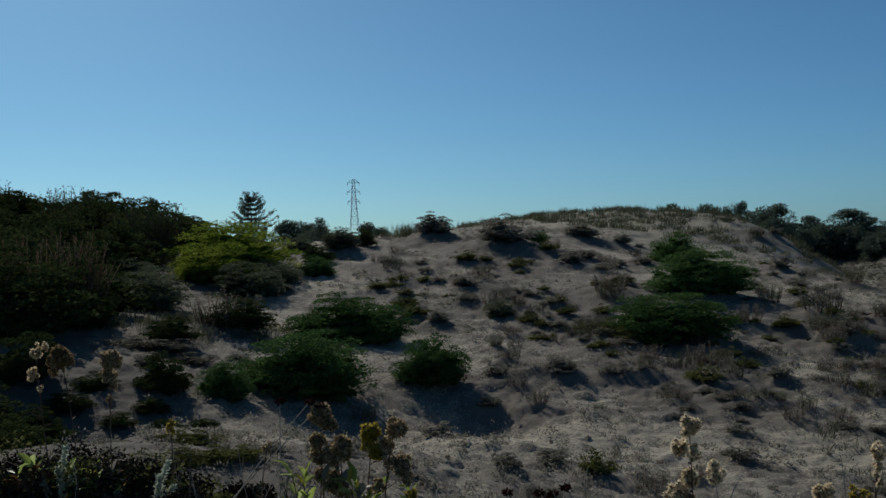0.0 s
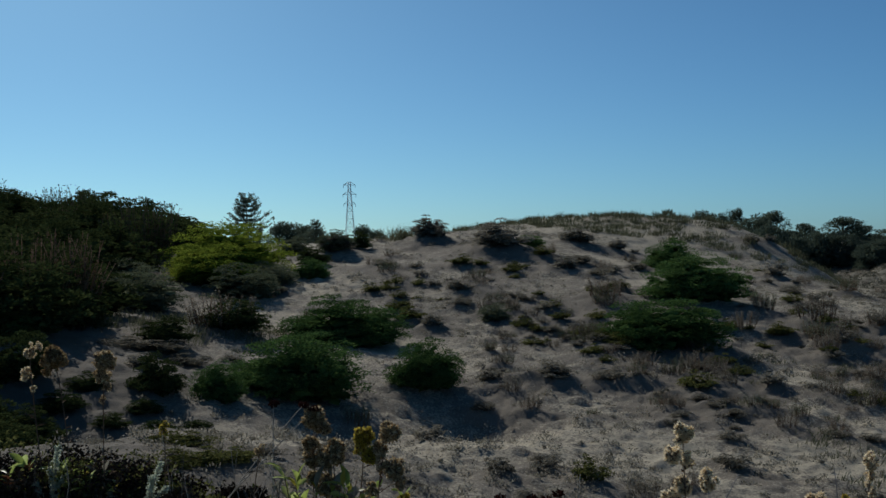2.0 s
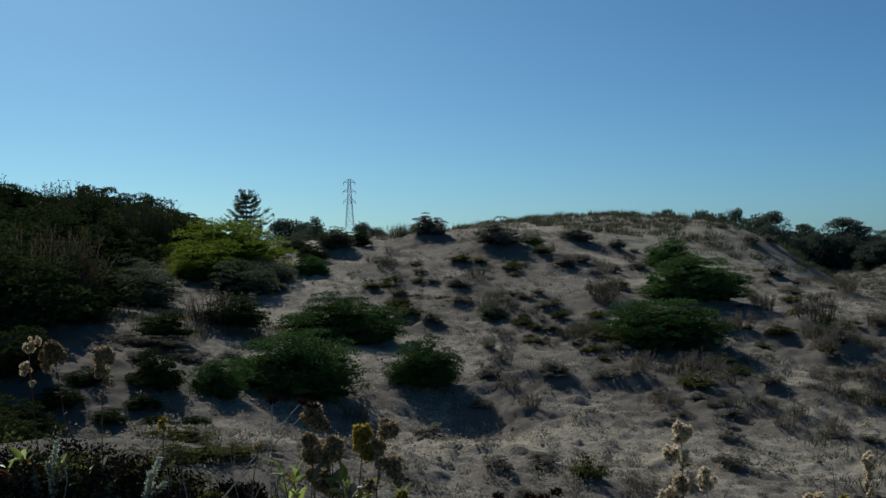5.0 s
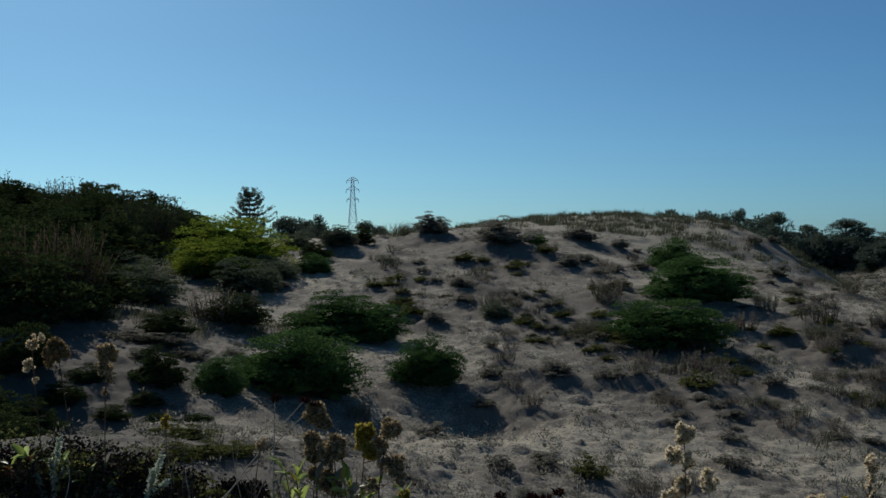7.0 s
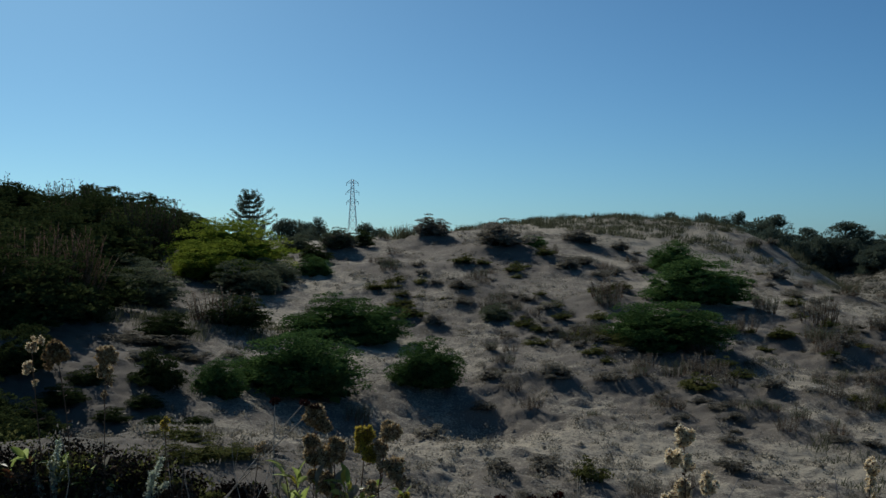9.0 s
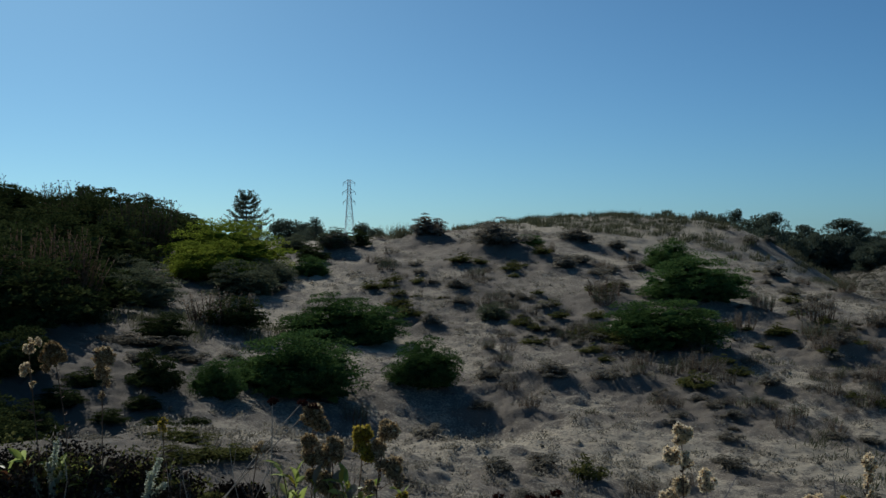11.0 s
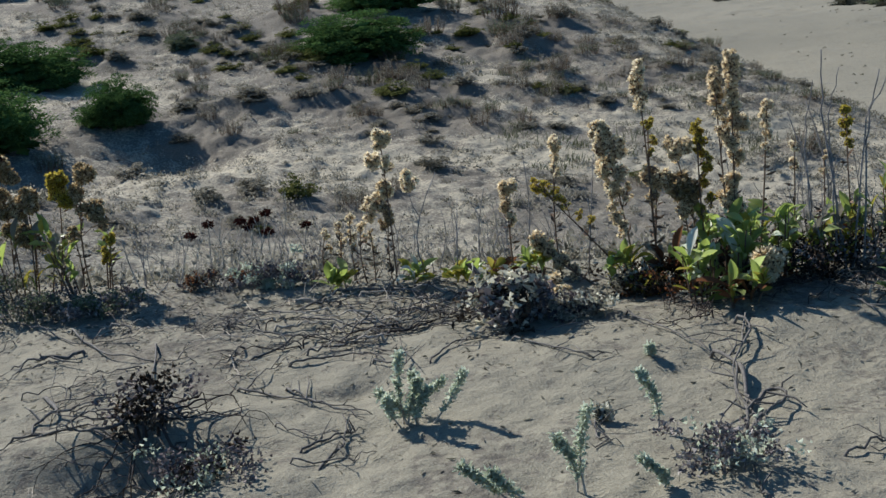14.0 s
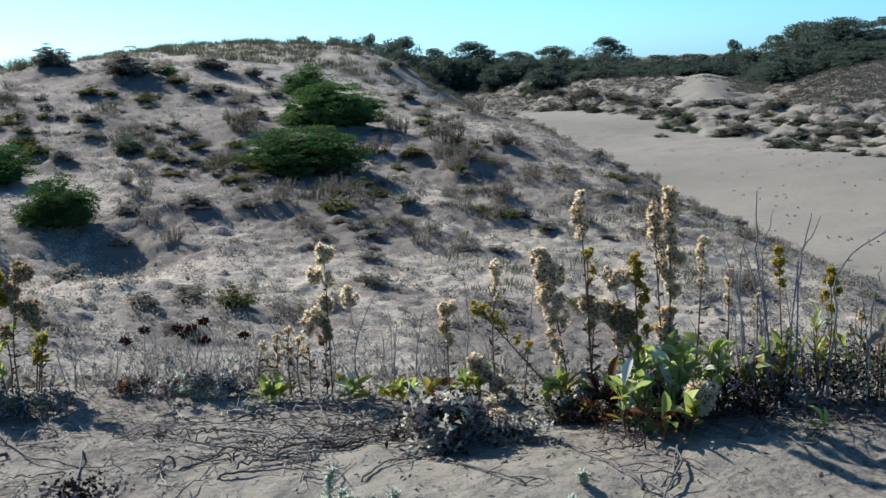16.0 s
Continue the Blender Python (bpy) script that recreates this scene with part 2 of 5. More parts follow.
# where plants grow on the slope: x, y, width, height
GREEN = [(-1.42, 17.3, 1.95, 0.80), (-1.62, 13.2, 1.7, 0.80), (-2.32, 12.2, 0.68, 0.46), (-0.18, 14.2, 1.05, 0.62), (3.30, 17.3, 2.15, 0.80),
         (4.65, 21.2, 2.15, 0.88), (5.31, 26.9, 1.50, 0.82), (2.18, 28.1, 0.85, 0.36), (-2.48, 22.9, 0.85, 0.45), (-4.96, 13.4, 0.75, 0.42)]
DENSE = [(-0.2, 27.9, 1.0, 0.62), (1.40, 26.2, 1.55, 0.72), (3.57, 30.2, 1.17, 0.49), (4.58, 30.2, 0.62, 0.34), (2.56, 24.1, 0.72, 0.37), (1.42, 14.8, 0.55, 0.26), (-0.1, 18.6, 0.43, 0.23), (0.39, 21.6, 0.64, 0.24), (-2.26, 26.2, 0.9, 0.45)]
DRY = [(2.96, 20.8, 0.85, 0.49), (5.54, 20.1, 0.54, 0.44), (4.81, 18.5, 0.5, 0.39), (6.18, 19.3, 0.88, 0.55), (5.94, 18.2, 0.83, 0.39), (7.41, 19.8, 0.61, 0.34), (8.56, 19.9, 0.46, 0.24), (9.62, 27.7, 0.79, 0.47),
       (4.82, 14.5, 0.4, 0.25), (5.82, 15.6, 0.45, 0.34), (4.14, 13.5, 0.33, 0.22), (2.73, 15.7, 0.46, 0.24), (3.67, 16.6, 0.49, 0.26), (2.02, 20.4, 0.26, 0.17), (2.66, 13.8, 0.41, 0.22), (5.15, 14.2, 0.44, 0.2), (6.8, 17, 0.53, 0.24),
       (7.48, 17, 0.54, 0.28), (7.8, 15.8, 0.6, 0.27), (7.76, 14.4, 0.48, 0.25), (6.71, 15.4, 0.49, 0.22), (-3.0, 16.1, 1.2, 0.6), (-0.9, 12.3, 0.4, 0.28)]
MATS = [(2.21, 15, 0.51, 0.19), (0.39, 20.2, 0.49, 0.18), (-0.36, 23.2, 0.34, 0.16), (-0.1, 22.1, 0.32, 0.17), (1.53, 20.8, 0.4, 0.16), (1.77, 19.9, 0.4, 0.2), (0.61, 14.7, 0.4, 0.19), (3.27, 13.8, 0.35, 0.14), (3.34, 13.5, 0.4, 0.14),
        (0.49, 9.9, 0.26, 0.15), (0.89, 10.3, 0.3, 0.16), (0.7, 9.2, 0.41, 0.11), (2.67, 11.3, 0.17, 0.07), (10.04, 37.6, 0.64, 0.39), (10.95, 38.8, 0.5, 0.33), (9.46, 20.2, 0.37, 0.23), (9.69, 19.7, 0.34, 0.17), (8.75, 30.5, 0.7, 0.48)]
LEDGE = [(-1.86, 8.81, 0.5, 0.16), (-2.06, 8.94, 0.45, 0.14), (-1.69, 8.17, 0.5, 0.15), (-1.52, 8.35, 0.45, 0.13), (-3.77, 14.1, 0.8, 0.2), (-3.35, 14.06, 0.8, 0.2), (-2.94, 13.68, 0.6, 0.2), (-2.65, 8.9, 0.5, 0.14),
         (-1.77, 8.05, 0.55, 0.16), (-1.35, 8.7, 0.45, 0.14), (-2.1, 7.5, 0.4, 0.15), (-0.3, 8.9, 0.35, 0.1), (-1.0, 9.6, 0.5, 0.14)]
OLIVES = [(0.43, 24.3, 0.58, 0.25), (-0.88, 22.2, 0.47, 0.25), (-0.41, 22.2, 0.36, 0.2), (3.18, 14.6, 0.55, 0.27), (5.37, 14.1, 0.31, 0.2), (1.27, 10, 0.35, 0.29), (3.37, 16.9, 0.25, 0.12), (1.42, 17.3, 0.5, 0.12), (0.78, 9, 0.27, 0.07)]
BLUISH = (0.89, 19.3, 0.62, 0.33)


def scattered(seed, count):
    """Sites of further small plants over the slope: x, y, width, height, a number to choose the kind by."""
    pick, sites = np.random.default_rng(seed), []
    while len(sites) < count:
        y = pick.uniform(9.5, 34)
        x = pick.uniform(-0.3 * y, 7.5 + 0.18 * y)
        clear = min(math.hypot(x - g[0], y - g[1]) for g in GREEN)
        if clear < 0.9 or pick.uniform() > 0.35 + 0.5 * float(rough(x, y, 2.6, 31)) + (0.35 if x > 4 and y > 13 else 0.0):
            continue
        if abs(x - 0.3) < 0.7 and 14 < y < 19 or abs(x - 2.1) < 0.8 and 20.5 < y < 27 or (x + 0.3 * y < 1.2 and y < 13 and pick.uniform() < 0.4):
            continue
        s = pick.uniform(0.14, 0.40) * (1.0 if pick.uniform() < 0.85 else 1.4)
        sites.append((x, y, s, s * pick.uniform(0.35, 0.55), pick.uniform()))
    # strips that follow the ridges of the slope
    for strip in ([(0.9, 25.5), (1.8, 21.8), (2.7, 19.2)], [(1.5, 18.6), (2.2, 17.7), (2.7, 16.9)], [(6.0, 22.2), (6.1, 20.0), (6.5, 18.9)], [(2.8, 21.9), (3.5, 21.3)], [(-0.9, 22.2), (-0.5, 20.3), (-0.8, 18.9)], [(4.5, 18.6), (5.1, 18.0), (5.6, 17.2)]):
        for k in range(7):
            t = pick.uniform(0, len(strip) - 1)
            x = np.interp(t, range(len(strip)), [p[0] for p in strip]) + pick.normal() * 0.22
            y = np.interp(t, range(len(strip)), [p[1] for p in strip]) + pick.normal() * 0.3
            s = pick.uniform(0.25, 0.55)
            sites.append((x, y, s, s * pick.uniform(0.35, 0.6), 0.3))
    return sites


# where the plants stand in rows along the low ridges: from x, y, to x, y, how many, how wide
STREAKS = [(0.7, 24.3, 1.4, 18.3, 15, 0.34), (0.1, 21.8, 0.6, 19.8, 7, 0.34), (1.5, 19.4, 2.2, 16.2, 11, 0.30), (0.6, 17.9, 0.9, 14.0, 12, 0.27), (1.7, 18.0, 2.5, 16.0, 8, 0.27),
           (4.1, 20.1, 4.5, 18.4, 7, 0.30), (7.6, 25.9, 6.3, 18.0, 15, 0.40), (5.8, 18.0, 6.2, 17.5, 6, 0.40), (3.2, 16.0, 3.5, 13.5, 8, 0.26), (2.3, 26.2, 3.4, 23.8, 9, 0.50),
           (-1.3, 26.6, -0.6, 20.9, 8, 0.40), (2.3, 15.6, 2.7, 13.5, 10, 0.26), (8.4, 31.5, 9.2, 29.5, 7, 0.40), (5.7, 16.9, 4.9, 13.6, 9, 0.27), (3.8, 17.2, 3.8, 15.4, 6, 0.40),
           (2.1, 19.7, 2.3, 17.0, 7, 0.30),
           (12.1, 36.6, 10.9, 25.6, 12, 0.45), (7.1, 19.6, 9.2, 20.8, 6, 0.42), (9.3, 20.2, 10.6, 19.6, 6, 0.38), (6.6, 17.9, 9.3, 17.8, 16, 0.27), (5.7, 15.8, 5.6, 13.7, 12, 0.25),
           (7.1, 16.8, 7.7, 14.3, 14, 0.26), (8.7, 16.6, 9.0, 14.5, 14, 0.28), (6.1, 14.0, 7.6, 13.1, 14, 0.22), (4.0, 13.4, 4.6, 13.0, 7, 0.27)]


def in_rows(seed):
    """Low plants crowding along the ridges of the dune."""
    q, out = np.random.default_rng(seed), []
    for x0, y0, x1, y1, count, width in STREAKS:
        for k in range(count):
            t = (k + q.uniform(0.1, 0.9)) / count
            w = width * q.uniform(0.6, 1.35)
            out.append((x0 + (x1 - x0) * t + q.normal() * 0.22, y0 + (y1 - y0) * t + q.normal() * 0.3, w, w * q.uniform(0.32, 0.55), q.uniform(0.25, 1.0)))
    return out


SCATTERED = scattered(12, 130) + in_rows(31)
# sand that the plants have caught: centre x, y, radius, height
MOUNDS = [
    (-1.42, 17.3, 1.1, -0.05), (-1.66, 13.2, 1.2, -0.06), (-0.9, 11.5, 0.9, -0.22), (-0.18, 14.2, 0.7, 0.06), (0.3, 12.8, 0.8, -0.26), (3.3, 17.3, 1.2, 0.12), (4.65, 21.2, 1.2, 0.10), (5.31, 26.9, 0.9, 0.1),
    (-2.35, 9.54, 0.45, 0.2), (4.1, 15.1, 1.5, 0.17), (5.9, 19.3, 0.8, 0.1)]
MOUNDS += [(x, y, 0.7 * w, 0.4 * h) for x, y, w, h in DENSE] + [(x, y, 0.6 * w, 0.25 * h) for x, y, w, h in MATS + OLIVES + DRY] + [(x, y, 0.6 * w, 0.25 * h) for x, y, w, h, pick in SCATTERED]


# the bank that closes the sand flat: bearing, distance of its foot, and its rise
BANK_BEARING = (14, 18, 20.9, 23.6, 25.7, 28.4, 30.2, 32.6, 34.1, 36, 38, 44)
BANK_FOOT = (118, 112, 100, 91, 81, 74, 61, 54, 50, 46, 46, 44)
BANK_RISE = (1.9, 1.9, 1.9, 1.9, 1.9, 1.9, 1.8, 1.3, 1.7, 2.7, 3.2, 3.4)


def knoll(x, y):
    """Small mounds of sand that plants have caught, 0 to 1."""
    return step01((rough(x + 0.3 * rough(x, y, 1.3, 17), y * 1.25, 0.85, 15) - 0.15) / 0.55) * step01((rough(x, y, 3.1, 16) + 0.75) / 0.8)


def clod(x, y):
    """Broken crusts and lumps with steep sides, 0 to 1."""
    lump = rough(x + 0.12 * rough(x, y, 0.5, 19), 1.3 * y, 0.24, 18)
    return step01((lump - 0.08) / 0.22) * step01((rough(x, y, 2.0, 20) + 0.35) / 0.5)


def crust(x, y):
    """Ragged little ridges that run down the slope, 0 to 1."""
    along = rough(x + 0.35 * y + 0.2 * rough(x, y, 0.7, 61), 0.4 * y, 0.34, 62)
    return step01((along - 0.1) / 0.25) * step01((rough(x, y, 2.6, 63) + 0.1) / 0.35)


def flank(x, y):
    """1 on the dune, 0 on the sand flat past its flank."""
    return 1 / (1 + np.exp(-np.clip((7.6 + 0.19 * y - x) / 0.8, -40, 40)))


def caught(x, y):
    """The sand heaped up by the plants, steeper than a plain swell."""
    total = np.zeros(np.shape(x))
    for cx, cy, size, h in MOUNDS:
        if np.ndim(x) == 0 and (abs(x - cx) > 3 * size or abs(y - cy) > 3 * size):
            continue
        total = total + h * np.exp(-((x - cx) ** 2 + (y - cy) ** 2) / size ** 2)
    return total


def height(x, y, fine=1.0):
    """The ground's height; fine fades the small lumps out where the sheet is coarse."""
    x, y = np.asarray(x, float), np.asarray(y, float)
    dune = flank(x, y) * (1 - 0.75 * step01((y - 50) / 60))
    rise = -1.35 + 0.15 * (ramp_up(y - 10.5, 1.5) - ramp_up(y - 28, 3)) - 0.075 * (ramp_up(x - 2, 1.0) - ramp_up(x - 16, 2))
    far = -3.1 + dune * (3.1 + rise)
    for cx, cy, rx, ry, h in DUNES + HOLLOWS:
        far = far + h * np.exp(-((x - cx) / rx) ** 2 - ((y - cy) / ry) ** 2)
    far = far + caught(x, y)
    away = np.hypot(x, y)
    hill = flank(x, y) * step01((y - 6.5) / 4) * (1 - step01((away - 70) / 40))
    hummock = 0.5 + 0.5 * rough(x, y, 3.7, 5)
    far = far + hill * (0.07 * rough(x, y, 2.3, 1) * hummock + 0.025 * rough(x, y, 1.05, 2) * hummock
                        + 0.012 * rough(x, y * 1.2, 0.47, 3) + fine * 0.016 * rough(x, y, 0.23, 4) + fine * 0.017 * rough(x, y, 0.13, 24) - fine * 0.01 * step01((rough(x + 0.05 * rough(x, y, 0.12, 67), y, 0.17, 45) - 0.3) / 0.3) + fine * 0.012 * rough(x, y * 1.3, 0.075, 68)
                        + 0.03 * knoll(x, y) + fine * 0.03 * clod(x, y) + fine * 0.028 * crust(x, y) + fine * 0.02 * np.abs(rough(x + 0.1 * rough(x, y, 0.3, 65), y, 0.19, 66)))
    flat = (1 - flank(x, y)) * step01((y - 3) / 5)
    far = far + flat * (0.22 * rough(x, y, 9.0, 6) + 0.03 * rough(x, y, 0.9, 7) - 0.05 * step01((rough(x, y, 0.45, 13) - 0.35) / 0.3) * step01((rough(x, y, 5.0, 25) + 0.4) / 0.5))
    bearing = np.degrees(np.arctan2(x, np.maximum(y, 0.1)))
    foot = np.interp(bearing, BANK_BEARING, BANK_FOOT)
    gone = away - foot + 2.5 * rough(x, y, 5.0, 51)
    far = far + flat * np.interp(bearing, BANK_BEARING, BANK_RISE) * step01(gone / np.maximum(104 - foot, 26))
    bank = flat * step01(gone / 7)
    slide = step01((away - 80) / 7) * np.exp(-((bearing - 30.3) / 1.3) ** 2)
    lumps = 0.2 * rough(x, y, 9.0, 8) + 0.1 * step01((rough(x, y, 4.1, 9) - 0.05) / 0.4) + 0.07 * step01((rough(x, y, 1.9, 14) - 0.1) / 0.35) + 0.34 * np.abs(rough(x, y, 1.0, 44)) + 0.2 * rough(x, y, 0.55, 46) - 0.2
    heathy = step01((bearing - 33.0) / 1.5) * step01((gone - 24) / 8)
    far = far + bank * (lumps * (1 - slide) * (1 - 0.6 * heathy) + 0.45 * slide)
    edge = step01((y + 0.45 * x - 3.75) / 3.2)
    near = (0.020 * rough(x, y, 0.8, 10) + fine * (0.007 * rough(x, y, 0.31, 11) + 0.005 * rough(x, y, 0.11, 12) + 0.004 * rough(x, y, 0.05, 26))
            - fine * 0.007 * step01((rough(x, y * 0.8, 0.2, 27) - 0.45) / 0.3))
    for cx, cy, rx, ry, h in ((-0.15, 2.36, 0.2, 0.1, -0.06), (-0.15, 2.58, 0.28, 0.09, 0.04), (0.42, 2.6, 0.1, 0.06, -0.025), (1.7, 2.5, 0.5, 0.25, 0.05)):
        near = near + h * np.exp(-((x - cx) / rx) ** 2 - ((y - cy) / ry) ** 2)
    return near * (1 - edge) + far * edge


def ground_at(x, y):
    return float(height(x, y))


# ---- mesh building ----
class Geo:
    """Gathers points and faces for one mesh."""

    def __init__(self):
        self.points, self.tris, self.quads, self.count = [], [], [], 0

    def put(self, points, tris=None, quads=None):
        points = np.asarray(points, float)
        if tris is not None and len(tris):
            self.tris.append(np.asarray(tris) + self.count)
        if quads is not None and len(quads):
            self.quads.append(np.asarray(quads) + self.count)
        self.points.append(points)
        self.count += len(points)

    def tube(self, path, radii, sides=5):
        path = np.asarray(path, float)
        n = len(path)
        radii = np.broadcast_to(np.asarray(radii, float), (n,))
        along = np.gradient(path, axis=0)
        along /= np.linalg.norm(along, axis=1)[:, None] + 1e-9
        side = np.cross(along, (0.31, 0.87, 0.38))
        side /= np.linalg.norm(side, axis=1)[:, None] + 1e-9
        over = np.cross(along, side)
        turn = np.arange(sides) * 2 * np.pi / sides
        ring = (np.cos(turn)[None, :, None] * side[:, None] + np.sin(turn)[None, :, None] * over[:, None]) * radii[:, None, None]
        points = (path[:, None] + ring).reshape(-1, 3)
        i, j = np.meshgrid(np.arange(n - 1), np.arange(sides), indexing="ij")
        a, b = (i * sides + j).ravel(), (i * sides + (j + 1) % sides).ravel()
        quads = np.stack([a, b, b + sides, a + sides], 1)
        caps = [[(n - 1) * sides, (n - 1) * sides + k, (n - 1) * sides + k + 1] for k in range(1, sides - 1)]
        self.put(points, caps, quads)

    def leaves(self, base, way, length, width, rng, fold=0.25):
        """Folded blades: a base, a tip and two edges each."""
        base, way = np.asarray(base, float), np.asarray(way, float)
        n = len(base)
        way = way / (np.linalg.norm(way, axis=1)[:, None] + 1e-9)
        side = np.cross(way, rng.normal(size=(n, 3)))
        side /= np.linalg.norm(side, axis=1)[:, None] + 1e-9
        up = np.cross(side, way)
        length, width = np.broadcast_to(length, (n,))[:, None], np.broadcast_to(width, (n,))[:, None]
        mid = base + way * length * 0.5
        points = np.stack([base, mid + side * width / 2 + up * width * fold, base + way * length, mid - side * width / 2 + up * width * fold], 1).reshape(-1, 3)
        k = np.arange(n)[:, None] * 4
        self.put(points, np.concatenate([k + [0, 1, 2], k + [0, 2, 3]]))

    def mesh(self, name, material, smooth=False):
        data = bpy.data.meshes.new(name)
        points = np.concatenate(self.points) if self.points else np.zeros((0, 3))
        tris = np.concatenate(self.tris) if self.tris else np.zeros((0, 3), int)
        quads = np.concatenate(self.quads) if self.quads else np.zeros((0, 4), int)
        data.vertices.add(len(points))
        data.vertices.foreach_set("co", points.astype(np.float32).ravel())
        data.loops.add(tris.size + quads.size)
        data.loops.foreach_set("vertex_index", np.concatenate([tris.ravel(), quads.ravel()]).astype(np.int32))
        data.polygons.add(len(tris) + len(quads))
        starts = np.concatenate([np.arange(len(tris)) * 3, tris.size + np.arange(len(quads)) * 4])
        data.polygons.foreach_set("loop_start", starts.astype(np.int32))
        if smooth:
            data.polygons.foreach_set("use_smooth", np.ones(len(starts), bool))
        data.update(calc_edges=True)
        data.materials.append(material)
        return data


def part(name, geo, material, parent, label="", smooth=False):
    data = geo.mesh(name, material, smooth) if isinstance(geo, Geo) else geo
    ob = new(name, data)
    ob.parent = parent
    if label:
        tagged(ob, label)
    return ob


def thing(name, label, category, group="", kind=""):
    return tagged(new(name), label, category, group, kind)


def set_down(ob, x, y, turn=0.0, size=(1, 1, 1), sink=0.03):
    ob.location, ob.rotation_euler, ob.scale = (x, y, ground_at(x, y) - sink), (0, 0, radians(turn)), size
    return ob


def copy_down(ob, x, y, turn=0.0, size=(1, 1, 1), sink=0.03):
    made = copy_thing(ob, pose(x, y, ground_at(x, y) - sink, 0, 0, turn))
    made.scale = size
    return made


def sphere_ways(rng, n):
    w = rng.normal(size=(n, 3))
    return w / np.linalg.norm(w, axis=1)[:, None]


# ---- ground: one sheet, fine near the path and coarse towards the horizon ----
def ground_sheet():
    inner = np.concatenate([np.arange(-26, 44, 0.14)])
    outer = np.arange(44, 334, 2.0)
    bearing = np.radians(np.concatenate([inner, outer]))
    near = np.exp(np.linspace(np.log(0.25), np.log(1.5), 30, endpoint=False))
    middle = np.exp(np.linspace(np.log(1.5), np.log(48.0), 660, endpoint=False))
    bank = np.exp(np.linspace(np.log(48.0), np.log(118.0), 190, endpoint=False))
    beyond = np.exp(np.linspace(np.log(118.0), np.log(4500.0), 70))
    reach = np.concatenate([near, middle, bank, beyond])
    b, r = np.meshgrid(bearing, reach)
    x, y = r * np.sin(b), r * np.cos(b)
    in_arc = step01((np.degrees(b) + 26) / 2) * step01((44 - np.degrees(b)) / 2)
    z = height(x, y, in_arc)
    z = np.where(r > 400, z * np.clip(1 - (r - 400) / 3000, 0, 1) - 3.0 * np.clip((r - 400) / 3000, 0, 1), z)
    n, m = b.shape
    i, j = np.meshgrid(np.arange(n - 1), np.arange(m), indexing="ij")
    a, c = (i * m + j).ravel(), (i * m + (j + 1) % m).ravel()
    geo = Geo()
    geo.put(np.stack([x, y, z], -1).reshape(-1, 3), None, np.stack([a, a + m, c + m, c], 1))
    geo.put([[0, 0, ground_at(0, 0)]])
    rim = np.arange(m)
    geo.tris.append(np.stack([np.full(m, n * m), rim, (rim + 1) % m], 1))
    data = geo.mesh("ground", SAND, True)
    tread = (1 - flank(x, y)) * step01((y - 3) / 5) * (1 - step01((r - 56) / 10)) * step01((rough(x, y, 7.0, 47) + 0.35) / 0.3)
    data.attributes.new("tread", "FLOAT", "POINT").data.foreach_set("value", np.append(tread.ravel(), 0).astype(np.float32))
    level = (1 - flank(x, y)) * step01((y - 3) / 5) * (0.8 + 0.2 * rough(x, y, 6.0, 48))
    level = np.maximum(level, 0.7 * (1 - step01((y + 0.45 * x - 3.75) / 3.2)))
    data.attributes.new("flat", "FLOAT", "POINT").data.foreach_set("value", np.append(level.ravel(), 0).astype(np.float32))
    # litter round each plant, shifted downsun so it also darkens its shadow side
    downsun_skirt = np.zeros(x.shape)
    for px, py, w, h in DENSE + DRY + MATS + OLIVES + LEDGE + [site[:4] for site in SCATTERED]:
        downsun_skirt += np.exp(-((x - px - 0.1 * w) ** 2 + (y - py + 0.3 * w) ** 2) / (0.95 * w) ** 2)
    hill = flank(x, y) * step01((y - 5) / 3) * (0.12 + 0.40 * (1 - step01((r - 8.0) / 5)) + 0.5 * step01((rough(x, y, 1.7, 21) + 0.5 * rough(x, y, 0.6, 64) + 0.1) / 0.6) + 0.25 * crust(x, y) + 0.65 * np.minimum(downsun_skirt, 1))
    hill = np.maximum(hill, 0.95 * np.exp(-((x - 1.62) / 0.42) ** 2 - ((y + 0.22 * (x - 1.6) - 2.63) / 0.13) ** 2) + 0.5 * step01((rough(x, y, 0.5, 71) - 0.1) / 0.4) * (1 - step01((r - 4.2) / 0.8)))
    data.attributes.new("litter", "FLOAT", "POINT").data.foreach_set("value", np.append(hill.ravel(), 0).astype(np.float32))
    patch = 0.5 + 0.35 * rough(x, y, 14, 22) + 0.35 * rough(x, y, 5, 23)
    bare = r - np.interp(np.degrees(b), BANK_BEARING, BANK_FOOT)
    slide = 1 - np.exp(-((np.degrees(b) - 30.3) / 1.5) ** 4) * step01((r - 78) / 5)
    scrub = step01((bare - 2) / 9) * 0.85 * step01((patch - 0.38) / 0.4 + 1.3 * step01((r - 116) / 8)) * slide
    # brush brown spread over the left slope, colouring in its shade too
    scrub = np.maximum(scrub, step01((-0.16 * y + 0.1 - x) / 1.6) * step01((y - 4.5) / 3) * np.clip(0.9 * patch + 0.55, 0, 0.95))
    heath = step01((np.degrees(b) - 33.0 + 1.5 * rough(x, y, 8, 28)) / 1.5) * step01((bare - 25 + 4 * rough(x, y, 6, 29)) / 5)
    scrub = np.maximum(scrub, heath * np.clip(patch + 0.95, 0, 1))
    data.attributes.new("scrub", "FLOAT", "POINT").data.foreach_set("value", np.append(scrub.ravel(), 0).astype(np.float32))
    return tagged(new("ground", data), "pale grey dune sand with hummocks, dead plant litter and footprints", "ground", "", "structure")


ground_sheet()


